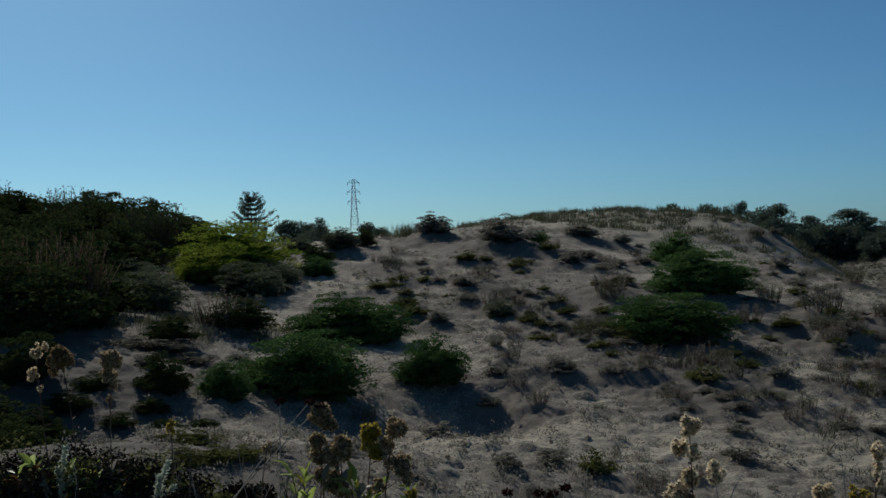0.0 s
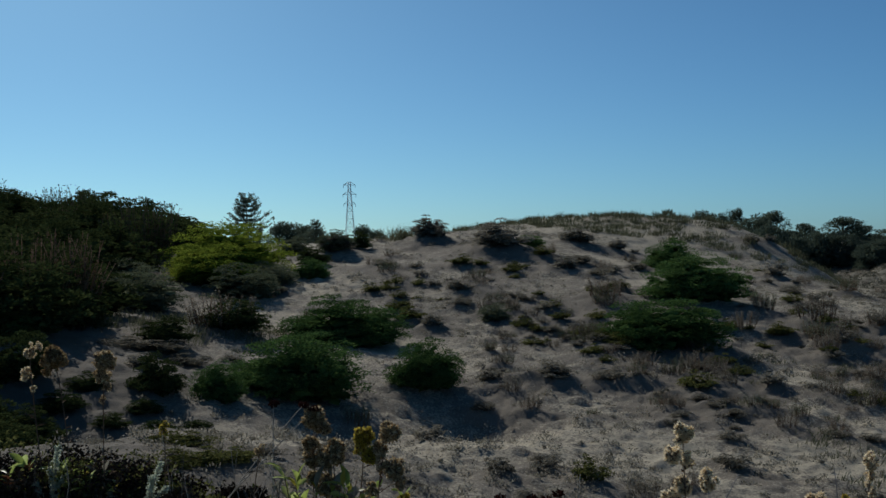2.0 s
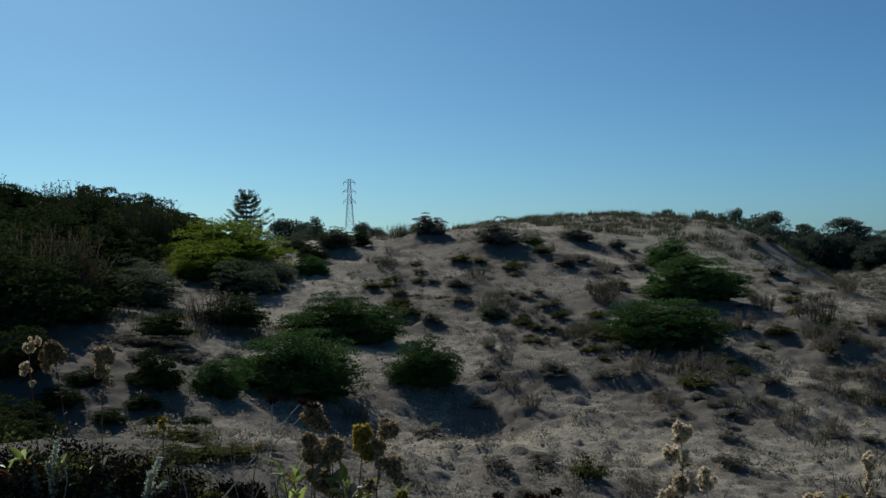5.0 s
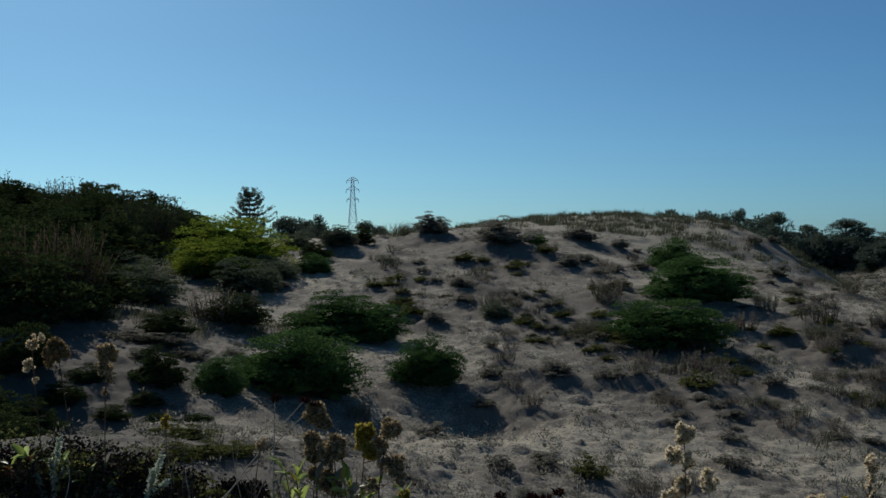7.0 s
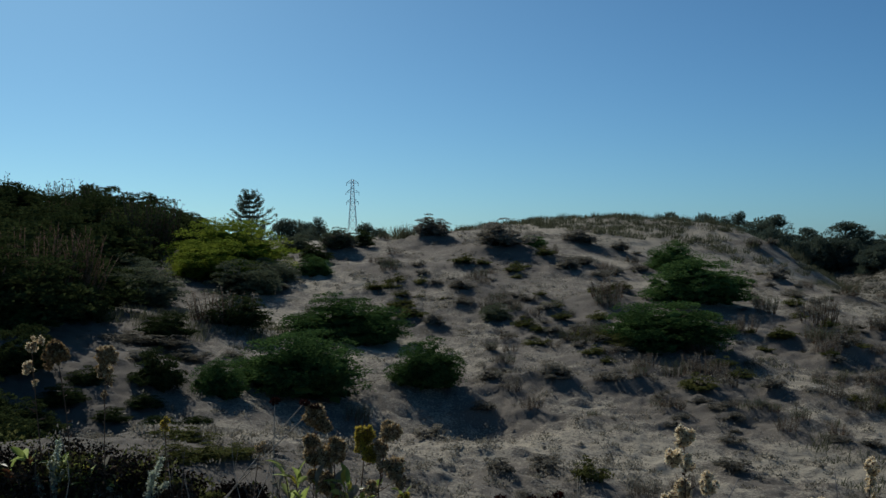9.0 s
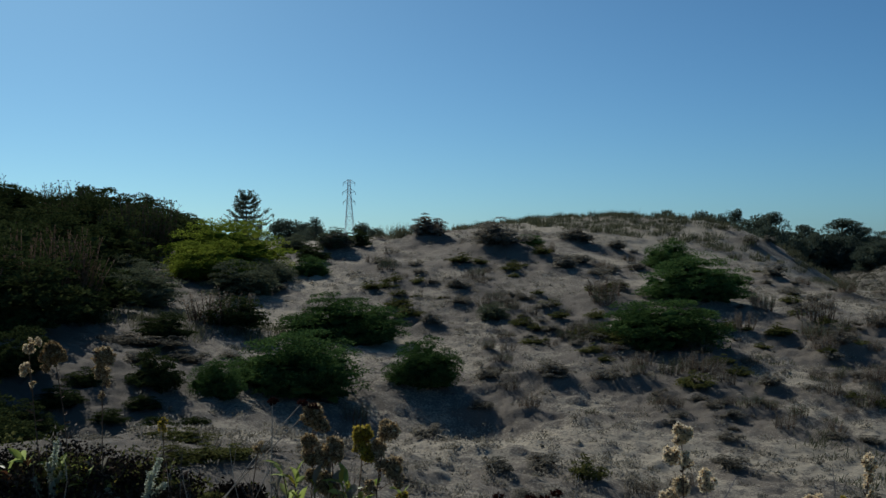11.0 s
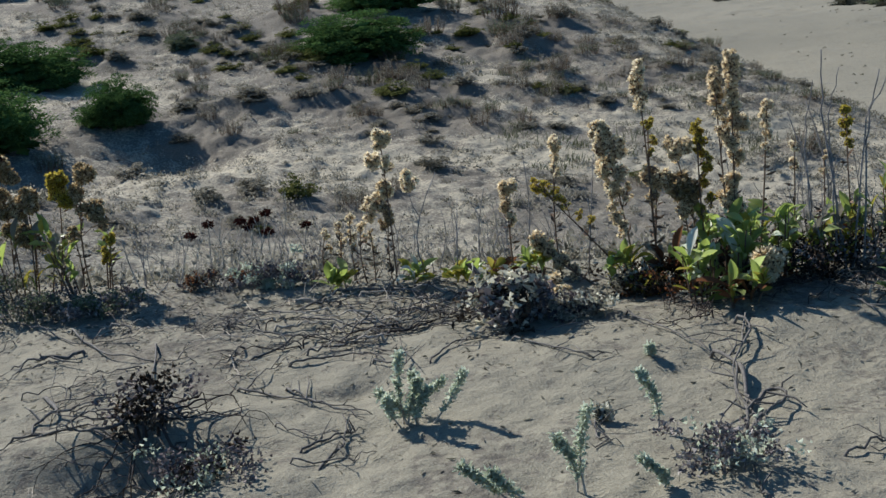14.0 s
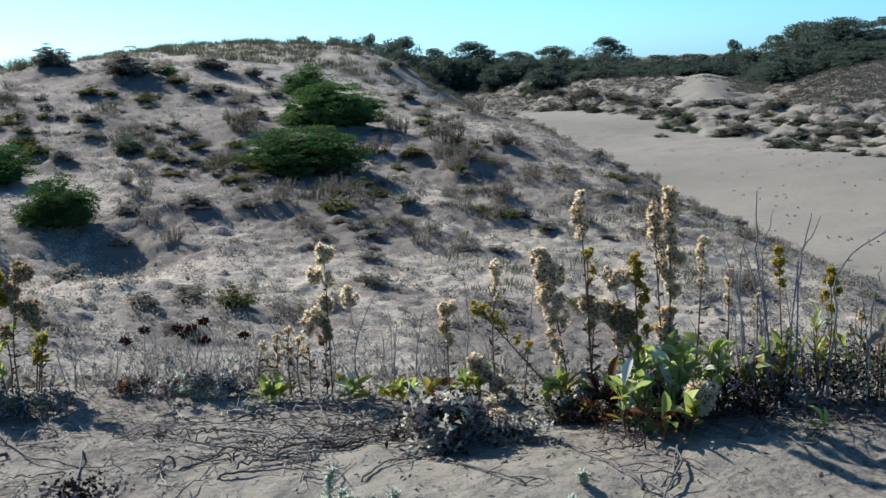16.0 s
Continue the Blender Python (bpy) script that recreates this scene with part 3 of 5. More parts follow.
# ---- shrubs ----
def shrub(rng, leaves, lobes, leaf, plump=0.5, spiky=0.3, core=500, name="shrub", label="", category="shrub", foliage=BUSH_GREEN, bark=TWIG_GREY, group=""):
    """A shrub one metre wide and high: crooked stems under a crown of lobes, each a tuft of leaves."""
    root = thing(name, label, category, group)
    stems, crown = Geo(), Geo()
    a = rng.uniform(0, 2 * np.pi, lobes)
    q = np.sqrt(rng.uniform(0, 1, lobes))
    reach = 0.40 * q
    top = 0.80 * np.sqrt(np.clip(1 - (q * 0.93) ** 2, 0, 1)) * rng.uniform(0.82, 1.08, lobes) + 0.04
    centre = np.stack([np.cos(a) * reach, np.sin(a) * reach, top * rng.choice([1.0, 0.97, 0.9, 0.6, 0.35], lobes)], 1)
    rim = np.arange(lobes) % 5 < 2
    centre[rim, :2] *= (0.43 / np.maximum(reach[rim], 0.05))[:, None] * rng.uniform(0.75, 1.0, (rim.sum(), 1))
    centre[rim, 2] = rng.uniform(0.0, 0.38, rim.sum())
    for c in centre[:: max(1, lobes // 14)]:
        t = np.linspace(0, 1, 5)[:, None]
        path = t * c * 0.75 + np.sin(t * 6 + c[0] * 20) * 0.02 * t
        path[:, 2] = c[2] * 0.75 * t[:, 0] ** 0.8 - 0.02
        stems.tube(path, np.linspace(0.014, 0.004, 5), 4)
    per = leaves // lobes
    for c in centre:
        s = rng.uniform(0.08, 0.15)
        w = sphere_ways(rng, per)
        w[:, 2] = np.abs(w[:, 2]) * 0.9 + rng.uniform(-0.45, 0.25, per)
        at = c + w * s * rng.uniform(0.4, 1.0, (per, 1)) ** 0.4 * (1, 1, 0.7)
        way = w * 0.7 + (0, 0, spiky * 0.6) + rng.normal(size=(per, 3)) * 0.6
        crown.leaves(at, way, leaf * rng.uniform(0.6, 1.3, per), leaf * plump * rng.uniform(0.7, 1.3, per), rng)
    deep = centre[rng.integers(lobes, size=core)] * rng.uniform(0.35, 0.85, (core, 1)) if core else np.zeros((0, 3))
    crown.leaves(deep, rng.normal(size=(core, 3)) * (1, 1, 0.5), 0.15, 0.11, rng)
    tagged(part("branchwork", stems, bark, root), "bare grey woody branches", kind="stuff")
    part("foliage", crown, foliage, root)
    return root


def upright(rng, sprigs, leaf, name, label, category, foliage, group="", low_leaf=0.25):
    """A scrub of many upright leafy shoots, one metre wide and high."""
    root = thing(name, label, category, group)
    stems, crown = Geo(), Geo()
    for _ in range(sprigs):
        a, q = rng.uniform(0, 2 * np.pi), math.sqrt(rng.uniform())
        foot = np.array([math.cos(a) * q * 0.34, math.sin(a) * q * 0.34, -0.03])
        tall = (0.62 + 0.38 * math.sqrt(max(0, 1 - q * q))) * rng.uniform(0.55, 1.05)
        tip = foot * (1.35, 1.35, 0) + (rng.normal() * 0.05, rng.normal() * 0.05, tall)
        t = np.linspace(0, 1, 4)[:, None]
        path = foot * (1 - t) + tip * t + np.sin(t * 3.1) * rng.normal(size=3) * 0.03
        stems.tube(path, np.linspace(0.009, 0.002, 4), 3)
        n = 26
        h = rng.uniform(low_leaf, 1.0, n)[:, None]
        at = foot * (1 - h) + tip * h + rng.normal(size=(n, 3)) * 0.018
        crown.leaves(at, rng.normal(size=(n, 3)) + (0, 0, 0.9), leaf * rng.uniform(0.6, 1.3, n), leaf * 0.42, rng)
    tagged(part("branchwork", stems, STEM_BROWN, root), "bare brown woody branches", kind="stuff")
    part("foliage", crown, foliage, root)
    return root


rng = np.random.default_rng(7)
kinds = [shrub(rng, 17000, 130, 0.026, plump=0.5, spiky=0.5, core=1100, name="green_bush", label="rounded mid-green bush with dense small leaves on the sandy slope",
               category="bush", group="green bushes on the dune") for _ in range(3)]
for n, (x, y, w, h) in enumerate(GREEN):
    if n < 3:
        set_down(kinds[n], x, y, 40 * n, (w, w * 0.9, h))
    else:
        copy_down(kinds[n % 3], x, y, 77 * n, (w, w * 0.9, h))

gorse = shrub(rng, 17000, 110, 0.024, spiky=0.7, core=900, name="yellow_green_bush", label="bright yellow-green sunlit bush beside the dark scrub", group="yellow-green bushes", foliage=GORSE_GREEN, category="bush")
set_down(gorse, -4.1, 23.2, 15, (2.7, 2.3, 1.12))
copy_down(gorse, -4.25, 22.0, 130, (2.1, 1.8, 0.85))
low = [shrub(rng, 9000, 60, 0.028, name="grey_green_bush", label="low grey-green bush at the foot of the scrub", foliage=GREY_GREEN, category="bush", group="grey-green bushes") for _ in range(2)]
LOW = [(-4.81, 18.4, 1.7, 0.72), (-3.51, 20.7, 1.5, 0.68), (-3.2, 22.1, 1.3, 0.5), (-5.6, 20.6, 1.4, 0.6), (-4.2, 25.4, 1.2, 0.6), (-2.3, 26.2, 0.9, 0.5), (-3.3, 26.6, 0.9, 0.45)]
for n, (x, y, w, h) in enumerate(LOW):
    (set_down if n < 2 else copy_down)(low[n % 2], x, y, 63 * n, (w, w, h))

scrub = [shrub(rng, 5200, 60, 0.042, plump=0.5, spiky=0.9, bark=STEM_BROWN, name="dark_scrub", label="dark green rounded coastal scrub covering the hillside", foliage=HEDGE_GREEN, group="dark scrub on the hillside") for _ in range(3)]
scrub.append(upright(rng, 170, 0.045, "dark_scrub", "dark green upright coastal scrub covering the hillside", "shrub", HEDGE_GREEN, "dark scrub on the hillside", 0.02))
spot = np.random.default_rng(3)
made = 0
for row, y in enumerate(np.arange(13.5, 36, 1.4)):
    for x in np.arange(-19.0, -2.5, 1.4):
        px, py = x + spot.uniform(-0.4, 0.4), y + spot.uniform(-0.4, 0.4)
        bearing, away = math.degrees(math.atan2(px, py)), math.hypot(px, py)
        if not -27 < bearing < -11.8 or (bearing > -17.3 and away < 21.0) or (bearing > -15.2 and away < 24.5) or away > 35:
            continue
        w, h = spot.uniform(1.7, 2.4), spot.uniform(0.85, 1.3) * (0.75 if bearing > -14 else 1.0)
        (set_down if made < 4 else copy_down)(scrub[made % 4], px, py, spot.uniform(0, 360), (w, w, h))
        made += 1

DARK = [(-3.35, 9.0, 0.7, 0.35), (-3.75, 10.6, 0.6, 0.3), (-2.88, 11.9, 0.6, 0.42), (-4.21, 11.7, 0.9, 0.55), (-4.69, 14.9, 1.1, 0.6), (-5.3, 14.4, 1.2, 0.75), (-4.9, 10.9, 1.0, 0.6),
        (-3.6, 9.4, 0.8, 0.4), (-3.4, 14.6, 0.8, 0.35), (-2.6, 24.6, 0.8, 0.45), (-1.9, 27.2, 0.8, 0.4), (-4.3, 10.4, 1.0, 0.5), (-4.0, 8.7, 1.0, 0.5), (-3.3, 7.6, 0.8, 0.35), (-2.4, 9.9, 0.5, 0.22), (-2.8, 16.1, 1.0, 0.5),
        (-3.63, 11.19, 0.55, 0.20), (-3.09, 10.98, 0.40, 0.14), (-3.61, 10.49, 0.60, 0.20), (-3.53, 11.77, 0.50, 0.20), (-2.87, 11.36, 0.40, 0.15), (-2.32, 11.05, 0.35, 0.10)]
for n, (x, y, w, h) in enumerate(DARK):
    copy_down(scrub[n % 3], x, y, 83 * n, (w, w, h))

# ---- dry low shrubs and mats on the dune ----
dry = [upright(rng, 46, 0.042, "dry_shrub", "low dry grey-brown dune shrub with bare twigs", "dry shrub", m, "dry shrubs on the dune") for m in (DRY_BROWN, GREY_GREEN, DRY_BROWN)]
mats = [shrub(rng, 1500, 30, 0.055, plump=0.55, spiky=0.8, core=260, name="plant_mat", label="low dark mat of dune plants on a sand hummock", category="plant mat", foliage=m, group="plant mats on the dune")
        for m in (DRY_BROWN, OLIVE, DRY_BROWN)]
dense = shrub(rng, 5000, 50, 0.036, name="dead_bush", label="dense dark dead bush on a sand mound at the crest", category="dead bush", foliage=DRY_BROWN, group="dead bushes on the crest")
for n, (x, y, w, h) in enumerate(DENSE):
    (copy_down if n else set_down)(dense, x, y, 63 * n, (w, w * 0.9, h * 0.85))
for n, (x, y, w, h) in enumerate([(3.35, 15.35, 0.55, 0.34), (3.0, 15.3, 0.4, 0.3), (3.62, 15.3, 0.4, 0.26), (2.31, 17.4, 0.45, 0.4), (2.1, 17.5, 0.35, 0.3), (2.9, 20.4, 0.6, 0.36)]):
    copy_down(dry[n % 2], x, y, 41 * n, (w, w, h))
for n, (x, y, w, h) in enumerate(DRY):
    (set_down if n < 3 else copy_down)(dry[n % 3], x, y, 51 * n, (w, w, h * 0.85))
set_down(mats[0], *MATS[0][:2], 0, (MATS[0][2], MATS[0][2], MATS[0][3] * 0.9))
set_down(mats[2], *MATS[1][:2], 37, (MATS[1][2], MATS[1][2], MATS[1][3] * 0.9))
set_down(mats[1], *OLIVES[0][:2], 0, (OLIVES[0][2], OLIVES[0][2], OLIVES[0][3] * 0.9))
for n, (x, y, w, h) in enumerate(MATS[2:] + LEDGE):
    kind = mats[1] if -2.1 < x < -1.5 and 8 < y < 9 else mats[n % 2 * 2]
    copy_down(kind, x, y, 37 * n, (w, w, h * 0.9))
for n, (x, y, w, h) in enumerate(OLIVES[1:]):
    copy_down(mats[1], x, y, 37 * n, (w, w, h * 0.9))
copy_down(low[0], BLUISH[0], BLUISH[1], 20, (BLUISH[2], BLUISH[2], BLUISH[3]))
for n, (x, y, w, h, pick) in enumerate(SCATTERED):
    copy_down(mats[0] if pick < 0.3 else mats[1] if pick < 0.42 else mats[2] if pick < 0.66 else dry[n % 3], x, y, 97 * n, (w, w, h * (0.8 if pick < 0.66 else 1.1)), 0.02)
spot = np.random.default_rng(12)

# low plants on the far sand flat and the bank behind it
FLAT = [(29.1, 54.4, 0.9, 0.35), (34.2, 61.9, 1.5, 0.6), (33.6, 60.9, 1.0, 0.5), (32.2, 52.2, 2.0, 1.0), (32.9, 51.6, 1.3, 0.6), (32.7, 47.6, 1.4, 0.5), (33.4, 46.6, 1.6, 0.5), (34.3, 46.0, 1.5, 0.5), (34.8, 45.2, 1.2, 0.4)]
for n, (x, y, w, h) in enumerate(FLAT):
    copy_down((mats[0], dense, mats[2])[n % 3], x, y, 51 * n, (w, w, h * 0.8))
low_shrubs = [shrub(rng, 1800, 30, 0.05, plump=0.55, spiky=0.8, core=260, name="bank_shrub", label="low dark shrub on the far sandy bank", foliage=m, group="shrubs on the far bank") for m in (HEATH, GREY_GREEN, HEATH)]
# rows of growth on the bank: from x, y, to x, y, how many, how wide
made = 0
for x0, y0, x1, y1, count, width in [
           (41.4, 104.1, 39.8, 84.5, 16, 1.80), (37.3, 90.1, 36.4, 69.5, 14, 1.40), (40.0, 83.0, 39.4, 72.1, 12, 1.70), (35.9, 68.7, 35.9, 52.1, 24, 1.20), (32.2, 59.2, 32.4, 56.5, 6, 1.30),
           (31.9, 49.6, 26.9, 36.0, 18, 1.00), (34.9, 51.5, 35.8, 45.7, 16, 1.20), (32.8, 46.7, 31.6, 40.4, 12, 1.00), (32.0, 52.6, 32.3, 50.7, 4, 2.20), (39.1, 67.7, 41.8, 61.7, 12, 1.60)]:
    for k in range(count):
        t, s = (k + spot.uniform(0, 1)) / count, width * spot.uniform(0.5, 1.3)
        x, y = x0 + (x1 - x0) * t + spot.normal() * 0.5, y0 + (y1 - y0) * t + spot.normal() * 0.8
        (set_down if made < 3 else copy_down)(low_shrubs[made % 3], x, y, spot.uniform(0, 360), (s, s, s * spot.uniform(0.25, 0.45)), 0.06)
        made += 1
for n in range(60):
    turn = spot.uniform(17, 43)
    b, r = radians(turn), float(np.interp(turn, BANK_BEARING, BANK_FOOT)) + 2 + 40 * spot.uniform() ** 0.8
    s = spot.uniform(0.5, 1.5)
    copy_down((mats + dry)[spot.integers(6)], r * math.sin(b), r * math.cos(b), spot.uniform(0, 360), (s, s, s * spot.uniform(0.25, 0.5)))


def bank_scrub():
    """Low growth over the hummocky bank behind the sand flat."""
    g, r = Geo(), np.random.default_rng(16)
    b = np.radians(r.uniform(16, 45, 17000))
    turn = np.degrees(b)
    start = np.interp(turn, BANK_BEARING, BANK_FOOT)
    d = start + 50 * r.uniform(0, 1, 17000) ** 0.9
    x, y = d * np.sin(b), d * np.cos(b)
    right = step01((turn - 33) / 2) * step01((d - start - 22) / 6)
    sandy = np.exp(-((turn - 30.3) / 1.3) ** 4) * step01((d - 78) / 5)
    keep = (rough(x, y, 5.0, 23) + 1.3 * right - 1.2 * sandy + 0.7 * rough(x, y, 2.0, 33) + (d - 95) / 40 > -0.25) & (d > start + 1)
    x, y = x[keep], y[keep]
    n = 18
    wide = r.uniform(0.12, 0.5, len(x))
    w = sphere_ways(r, len(x) * n).reshape(len(x), n, 3)
    w[..., 2] = np.abs(w[..., 2])
    at = np.stack([x, y, height(x, y) - 0.03], 1)[:, None] + w * wide[:, None, None] * r.uniform(0.2, 1, (len(x), n, 1)) * (1, 1, 0.5)
    g.leaves(at.reshape(-1, 3), (w + r.normal(size=w.shape) * 0.6 + (0, 0, 0.3)).reshape(-1, 3), r.uniform(0.05, 0.14, len(x) * n), r.uniform(0.04, 0.09, len(x) * n), r)
    return tagged(new("bank_scrub", g.mesh("bank_scrub", HEATH)), "low brown and grey-green heath on the far sandy bank", "heath", "", "stuff")


def dune_grass():
    """Tussocks of tan grass along the crest of the dune and in the hollows."""
    g, r = Geo(), np.random.default_rng(5)
    spots = []
    while len(spots) < 620:
        x, y = r.uniform(0.5, 14.5), r.uniform(33, 47)
        if y > 34.5 + 1.5 * rough(x, 0, 3, 41) and rough(x, y, 2.2, 42) > -0.35:
            spots.append((x, y, r.uniform(0.14, 0.30)))
    for _ in range(14):
        spots.append((r.normal(-1.05, 0.18), r.normal(28.6, 0.25), r.uniform(0.25, 0.42)))
    for _ in range(90):
        spots.append((r.uniform(-5.5, -2.3), r.uniform(14.6, 17.5), r.uniform(0.1, 0.22)))
    for _ in range(70):
        spots.append((r.uniform(3.5, 9), r.uniform(10.5, 17), r.uniform(0.06, 0.15)))
    for x, y, tall in spots:
        n = 36
        foot = np.stack([r.normal(x, 0.10, n), r.normal(y, 0.10, n), np.full(n, ground_at(x, y) - 0.03)], 1)
        g.leaves(foot, r.normal(size=(n, 3)) * (0.35, 0.35, 0.1) + (0.12, 0, 1), tall * r.uniform(0.6, 1.2, n), 0.010 + 0.006 * (y > 30), r)
    return tagged(new("dune_grass", g.mesh("dune_grass", GRASS_TAN)), "dry tan dune grass in tussocks along the crest", "grass", "", "stuff")


def small_mats():
    """Countless small clumps of dead and living plants on the knolls of the slope."""
    g, r = Geo(), np.random.default_rng(15)
    y = r.uniform(6.3, 34, 26000)
    x = r.uniform(-0.3, 1, 26000) * (y * 0.19 + 7.6)
    edge = 7.6 + 0.19 * y - x
    want = 0.10 + 0.38 * (y < 12) + 1.1 * knoll(x, y) + np.where((np.abs(x - 0.1 * y + 1.6) < 1.6) & (y > 14) & (y < 28), 0.16, 0.0) + np.where((x > 4) & (y > 10), 0.08, 0.0) + np.where((edge > 0.2) & (edge < 3.5), 0.55, 0.0)
    clear = np.min([np.hypot(x - a, y - b) / w for a, b, w, h in GREEN], axis=0)
    keep = (r.uniform(0, 1, 26000) < want * 0.36) & (clear > 0.6) 
    x, y = x[keep], y[keep]
    # more of them on the slope just past the ledge
    a = r.uniform(-2.6, 2.3, 650)
    x, y = np.append(x, a), np.append(y, 3.95 - 0.42 * a + 2.6 * r.uniform(0, 1, 650) ** 1.3)
    n = 34
    wide = r.uniform(0.025, 0.12, len(x)) * r.choice([1, 1, 1, 1.5], len(x))
    w = sphere_ways(r, len(x) * n).reshape(len(x), n, 3)
    w[..., 2] = np.abs(w[..., 2])
    at = np.stack([x, y, height(x, y)], 1)[:, None] + w * wide[:, None, None] * r.uniform(0.2, 1, (len(x), n, 1)) ** 0.7 * (1, 1, 0.75)
    g.leaves(at.reshape(-1, 3), (w + r.normal(size=w.shape) * 0.6 + (0, 0, 0.3)).reshape(-1, 3), r.uniform(0.014, 0.036, len(x) * n), r.uniform(0.010, 0.02, len(x) * n), r)
    return tagged(new("ground_plants", g.mesh("ground_plants", DRY_BROWN)), "small dark clumps of dry plants dotted over the dune", "ground plants", "", "stuff")


def sand_litter():
    """Crumbs of dead stems lying on the slope."""
    g, r = Geo(), np.random.default_rng(6)
    y = r.uniform(8, 30, 6000)
    x = r.uniform(-0.3, 1, 6000) * (y * 0.19 + 8)
    keep = rough(x, y, 1.7, 21) > -0.25
    x, y = x[keep], y[keep]
    way = r.normal(size=(len(x), 3)) * (1, 1, 0.25)
    g.leaves(np.stack([x, y, height(x, y) + 0.004], 1), way, r.uniform(0.03, 0.10, len(x)), r.uniform(0.006, 0.02, len(x)), r, 0.5)
    return tagged(new("plant_litter", g.mesh("plant_litter", DRY_BROWN)), "scattered dead stems and plant litter on the sand", "plant litter", "", "stuff")


def flat_tufts():
    """Small dry tufts and clods dotted along the trodden line on the sand flat."""
    g, r = Geo(), np.random.default_rng(49)
    b, d = np.radians(r.normal(34, 3.2, 95)), r.uniform(20, 56, 95)
    x, y = d * np.sin(b), d * np.cos(b)
    keep = flank(x, y) < 0.05
    x, y, n = x[keep], y[keep], 12
    wide = r.uniform(0.01, 0.03, len(x))
    w = sphere_ways(r, len(x) * n).reshape(len(x), n, 3)
    w[..., 2] = np.abs(w[..., 2])
    at = np.stack([x, y, height(x, y) - 0.01], 1)[:, None] + w * wide[:, None, None]
    g.leaves(at.reshape(-1, 3), (w + (0, 0, 0.1)).reshape(-1, 3), r.uniform(0.02, 0.05, len(x) * n), 0.025, r)
    return tagged(new("flat_tufts", g.mesh("flat_tufts", HEATH)), "small dry tufts and clods dotted over the sand flat", "dry tufts", "", "stuff")


flat_tufts()
bank_scrub()
dune_grass()
small_mats()
sand_litter()


# ---- trees ----
def cypress(rng, clumps, lean=0.0, name="cypress_tree", label="dark windswept cypress tree behind the dunes"):
    """A tree one metre wide and high: a trunk, limbs and flat clumps of foliage."""
    root = thing(name, label, "tree", "trees behind the dunes")
    wood, crown = Geo(), Geo()
    t = np.linspace(0, 1, 7)[:, None]
    trunk = np.hstack([lean * 0.3 * t ** 1.5, 0.02 * np.sin(4 * t), 0.85 * t - 0.03])
    wood.tube(trunk, np.linspace(0.035, 0.008, 7), 6)
    for k in range(clumps):
        h = rng.uniform(0.04, 0.97) ** (1.25 if k % 2 else 0.8)
        wide = 0.5 * min(1.0, (1.06 - h) / 0.55) ** 0.75 * math.sqrt(rng.uniform(0.1, 1.0)) * rng.uniform(0.8, 1.12)
        a = rng.uniform(0, 2 * np.pi)
        c = np.array([math.cos(a) * wide + lean * 0.3 * h ** 1.5, math.sin(a) * wide, h])
        foot = np.array([lean * 0.3 * (h * 0.75) ** 1.5, 0, h * 0.72])
        if k % 4 == 0:
            s = np.linspace(0, 1, 4)[:, None]
            wood.tube(foot + (c - foot) * s, np.linspace(0.012, 0.003, 4), 3)
        n = 120
        w = sphere_ways(rng, n)
        size = rng.uniform(0.07, 0.14)
        at = c + w * rng.uniform(0.2, 1.0, (n, 1)) ** 0.5 * (size * 1.1, size * 1.1, size * 0.75)
        crown.leaves(at, w * (1, 1, 0.6) + (lean * 0.9 + 0.15, 0, 0.5), 0.034 * rng.uniform(0.6, 1.5, n), 0.017, rng)
    part("trunk", wood, BARK, root, "brown trunk and limbs")
    part("crown", crown, TREE_HAZED, root)
    return root


def fir(rng):
    """A conifer one metre wide and high with open tiers of branches."""
    root = thing("conifer_tree", "dark conifer with open tiers of branches behind the scrub", "tree", "conifers behind the scrub")
    wood, crown = Geo(), Geo()
    wood.tube([(0, 0, -0.02), (0.01, 0, 0.5), (0, 0, 0.98)], [0.03, 0.02, 0.004], 6)
    for tier in range(11):
        h = 0.22 + tier * 0.07
        for k in range(7):
            a = k * 0.9 + tier * 0.55 + rng.normal() * 0.2
            reach = 0.5 * min(1.0, (1.02 - h) / 0.42) ** 0.9 * rng.uniform(0.6, 1.15)
            t = np.linspace(0, 1, 5)[:, None]
            path = np.hstack([math.cos(a) * reach * t, math.sin(a) * reach * t, h + 0.10 * t - 0.05 * np.sin(t * 3.1)])
            wood.tube(path, np.linspace(0.008, 0.002, 5), 3)
            n = 70
            s = rng.uniform(0.05, 1.05, (n, 1))
            at = np.hstack([math.cos(a) * reach * s, math.sin(a) * reach * s, h + 0.10 * s - 0.05 * np.sin(s * 3.1)]) + rng.normal(size=(n, 3)) * (0.02, 0.02, 0.009)
            crown.leaves(at, rng.normal(size=(n, 3)) * (0.7, 0.7, 0.3) + (math.cos(a), math.sin(a), 0.25), 0.05 * rng.uniform(0.6, 1.3, n), 0.018, rng)
    part("trunk", wood, BARK, root, "brown trunk and branches")
    part("crown", crown, TREE_HAZED, root)
    return root


trees = [cypress(rng, 84, l) for l in (0.0, 0.6, -0.3, 0.3)]
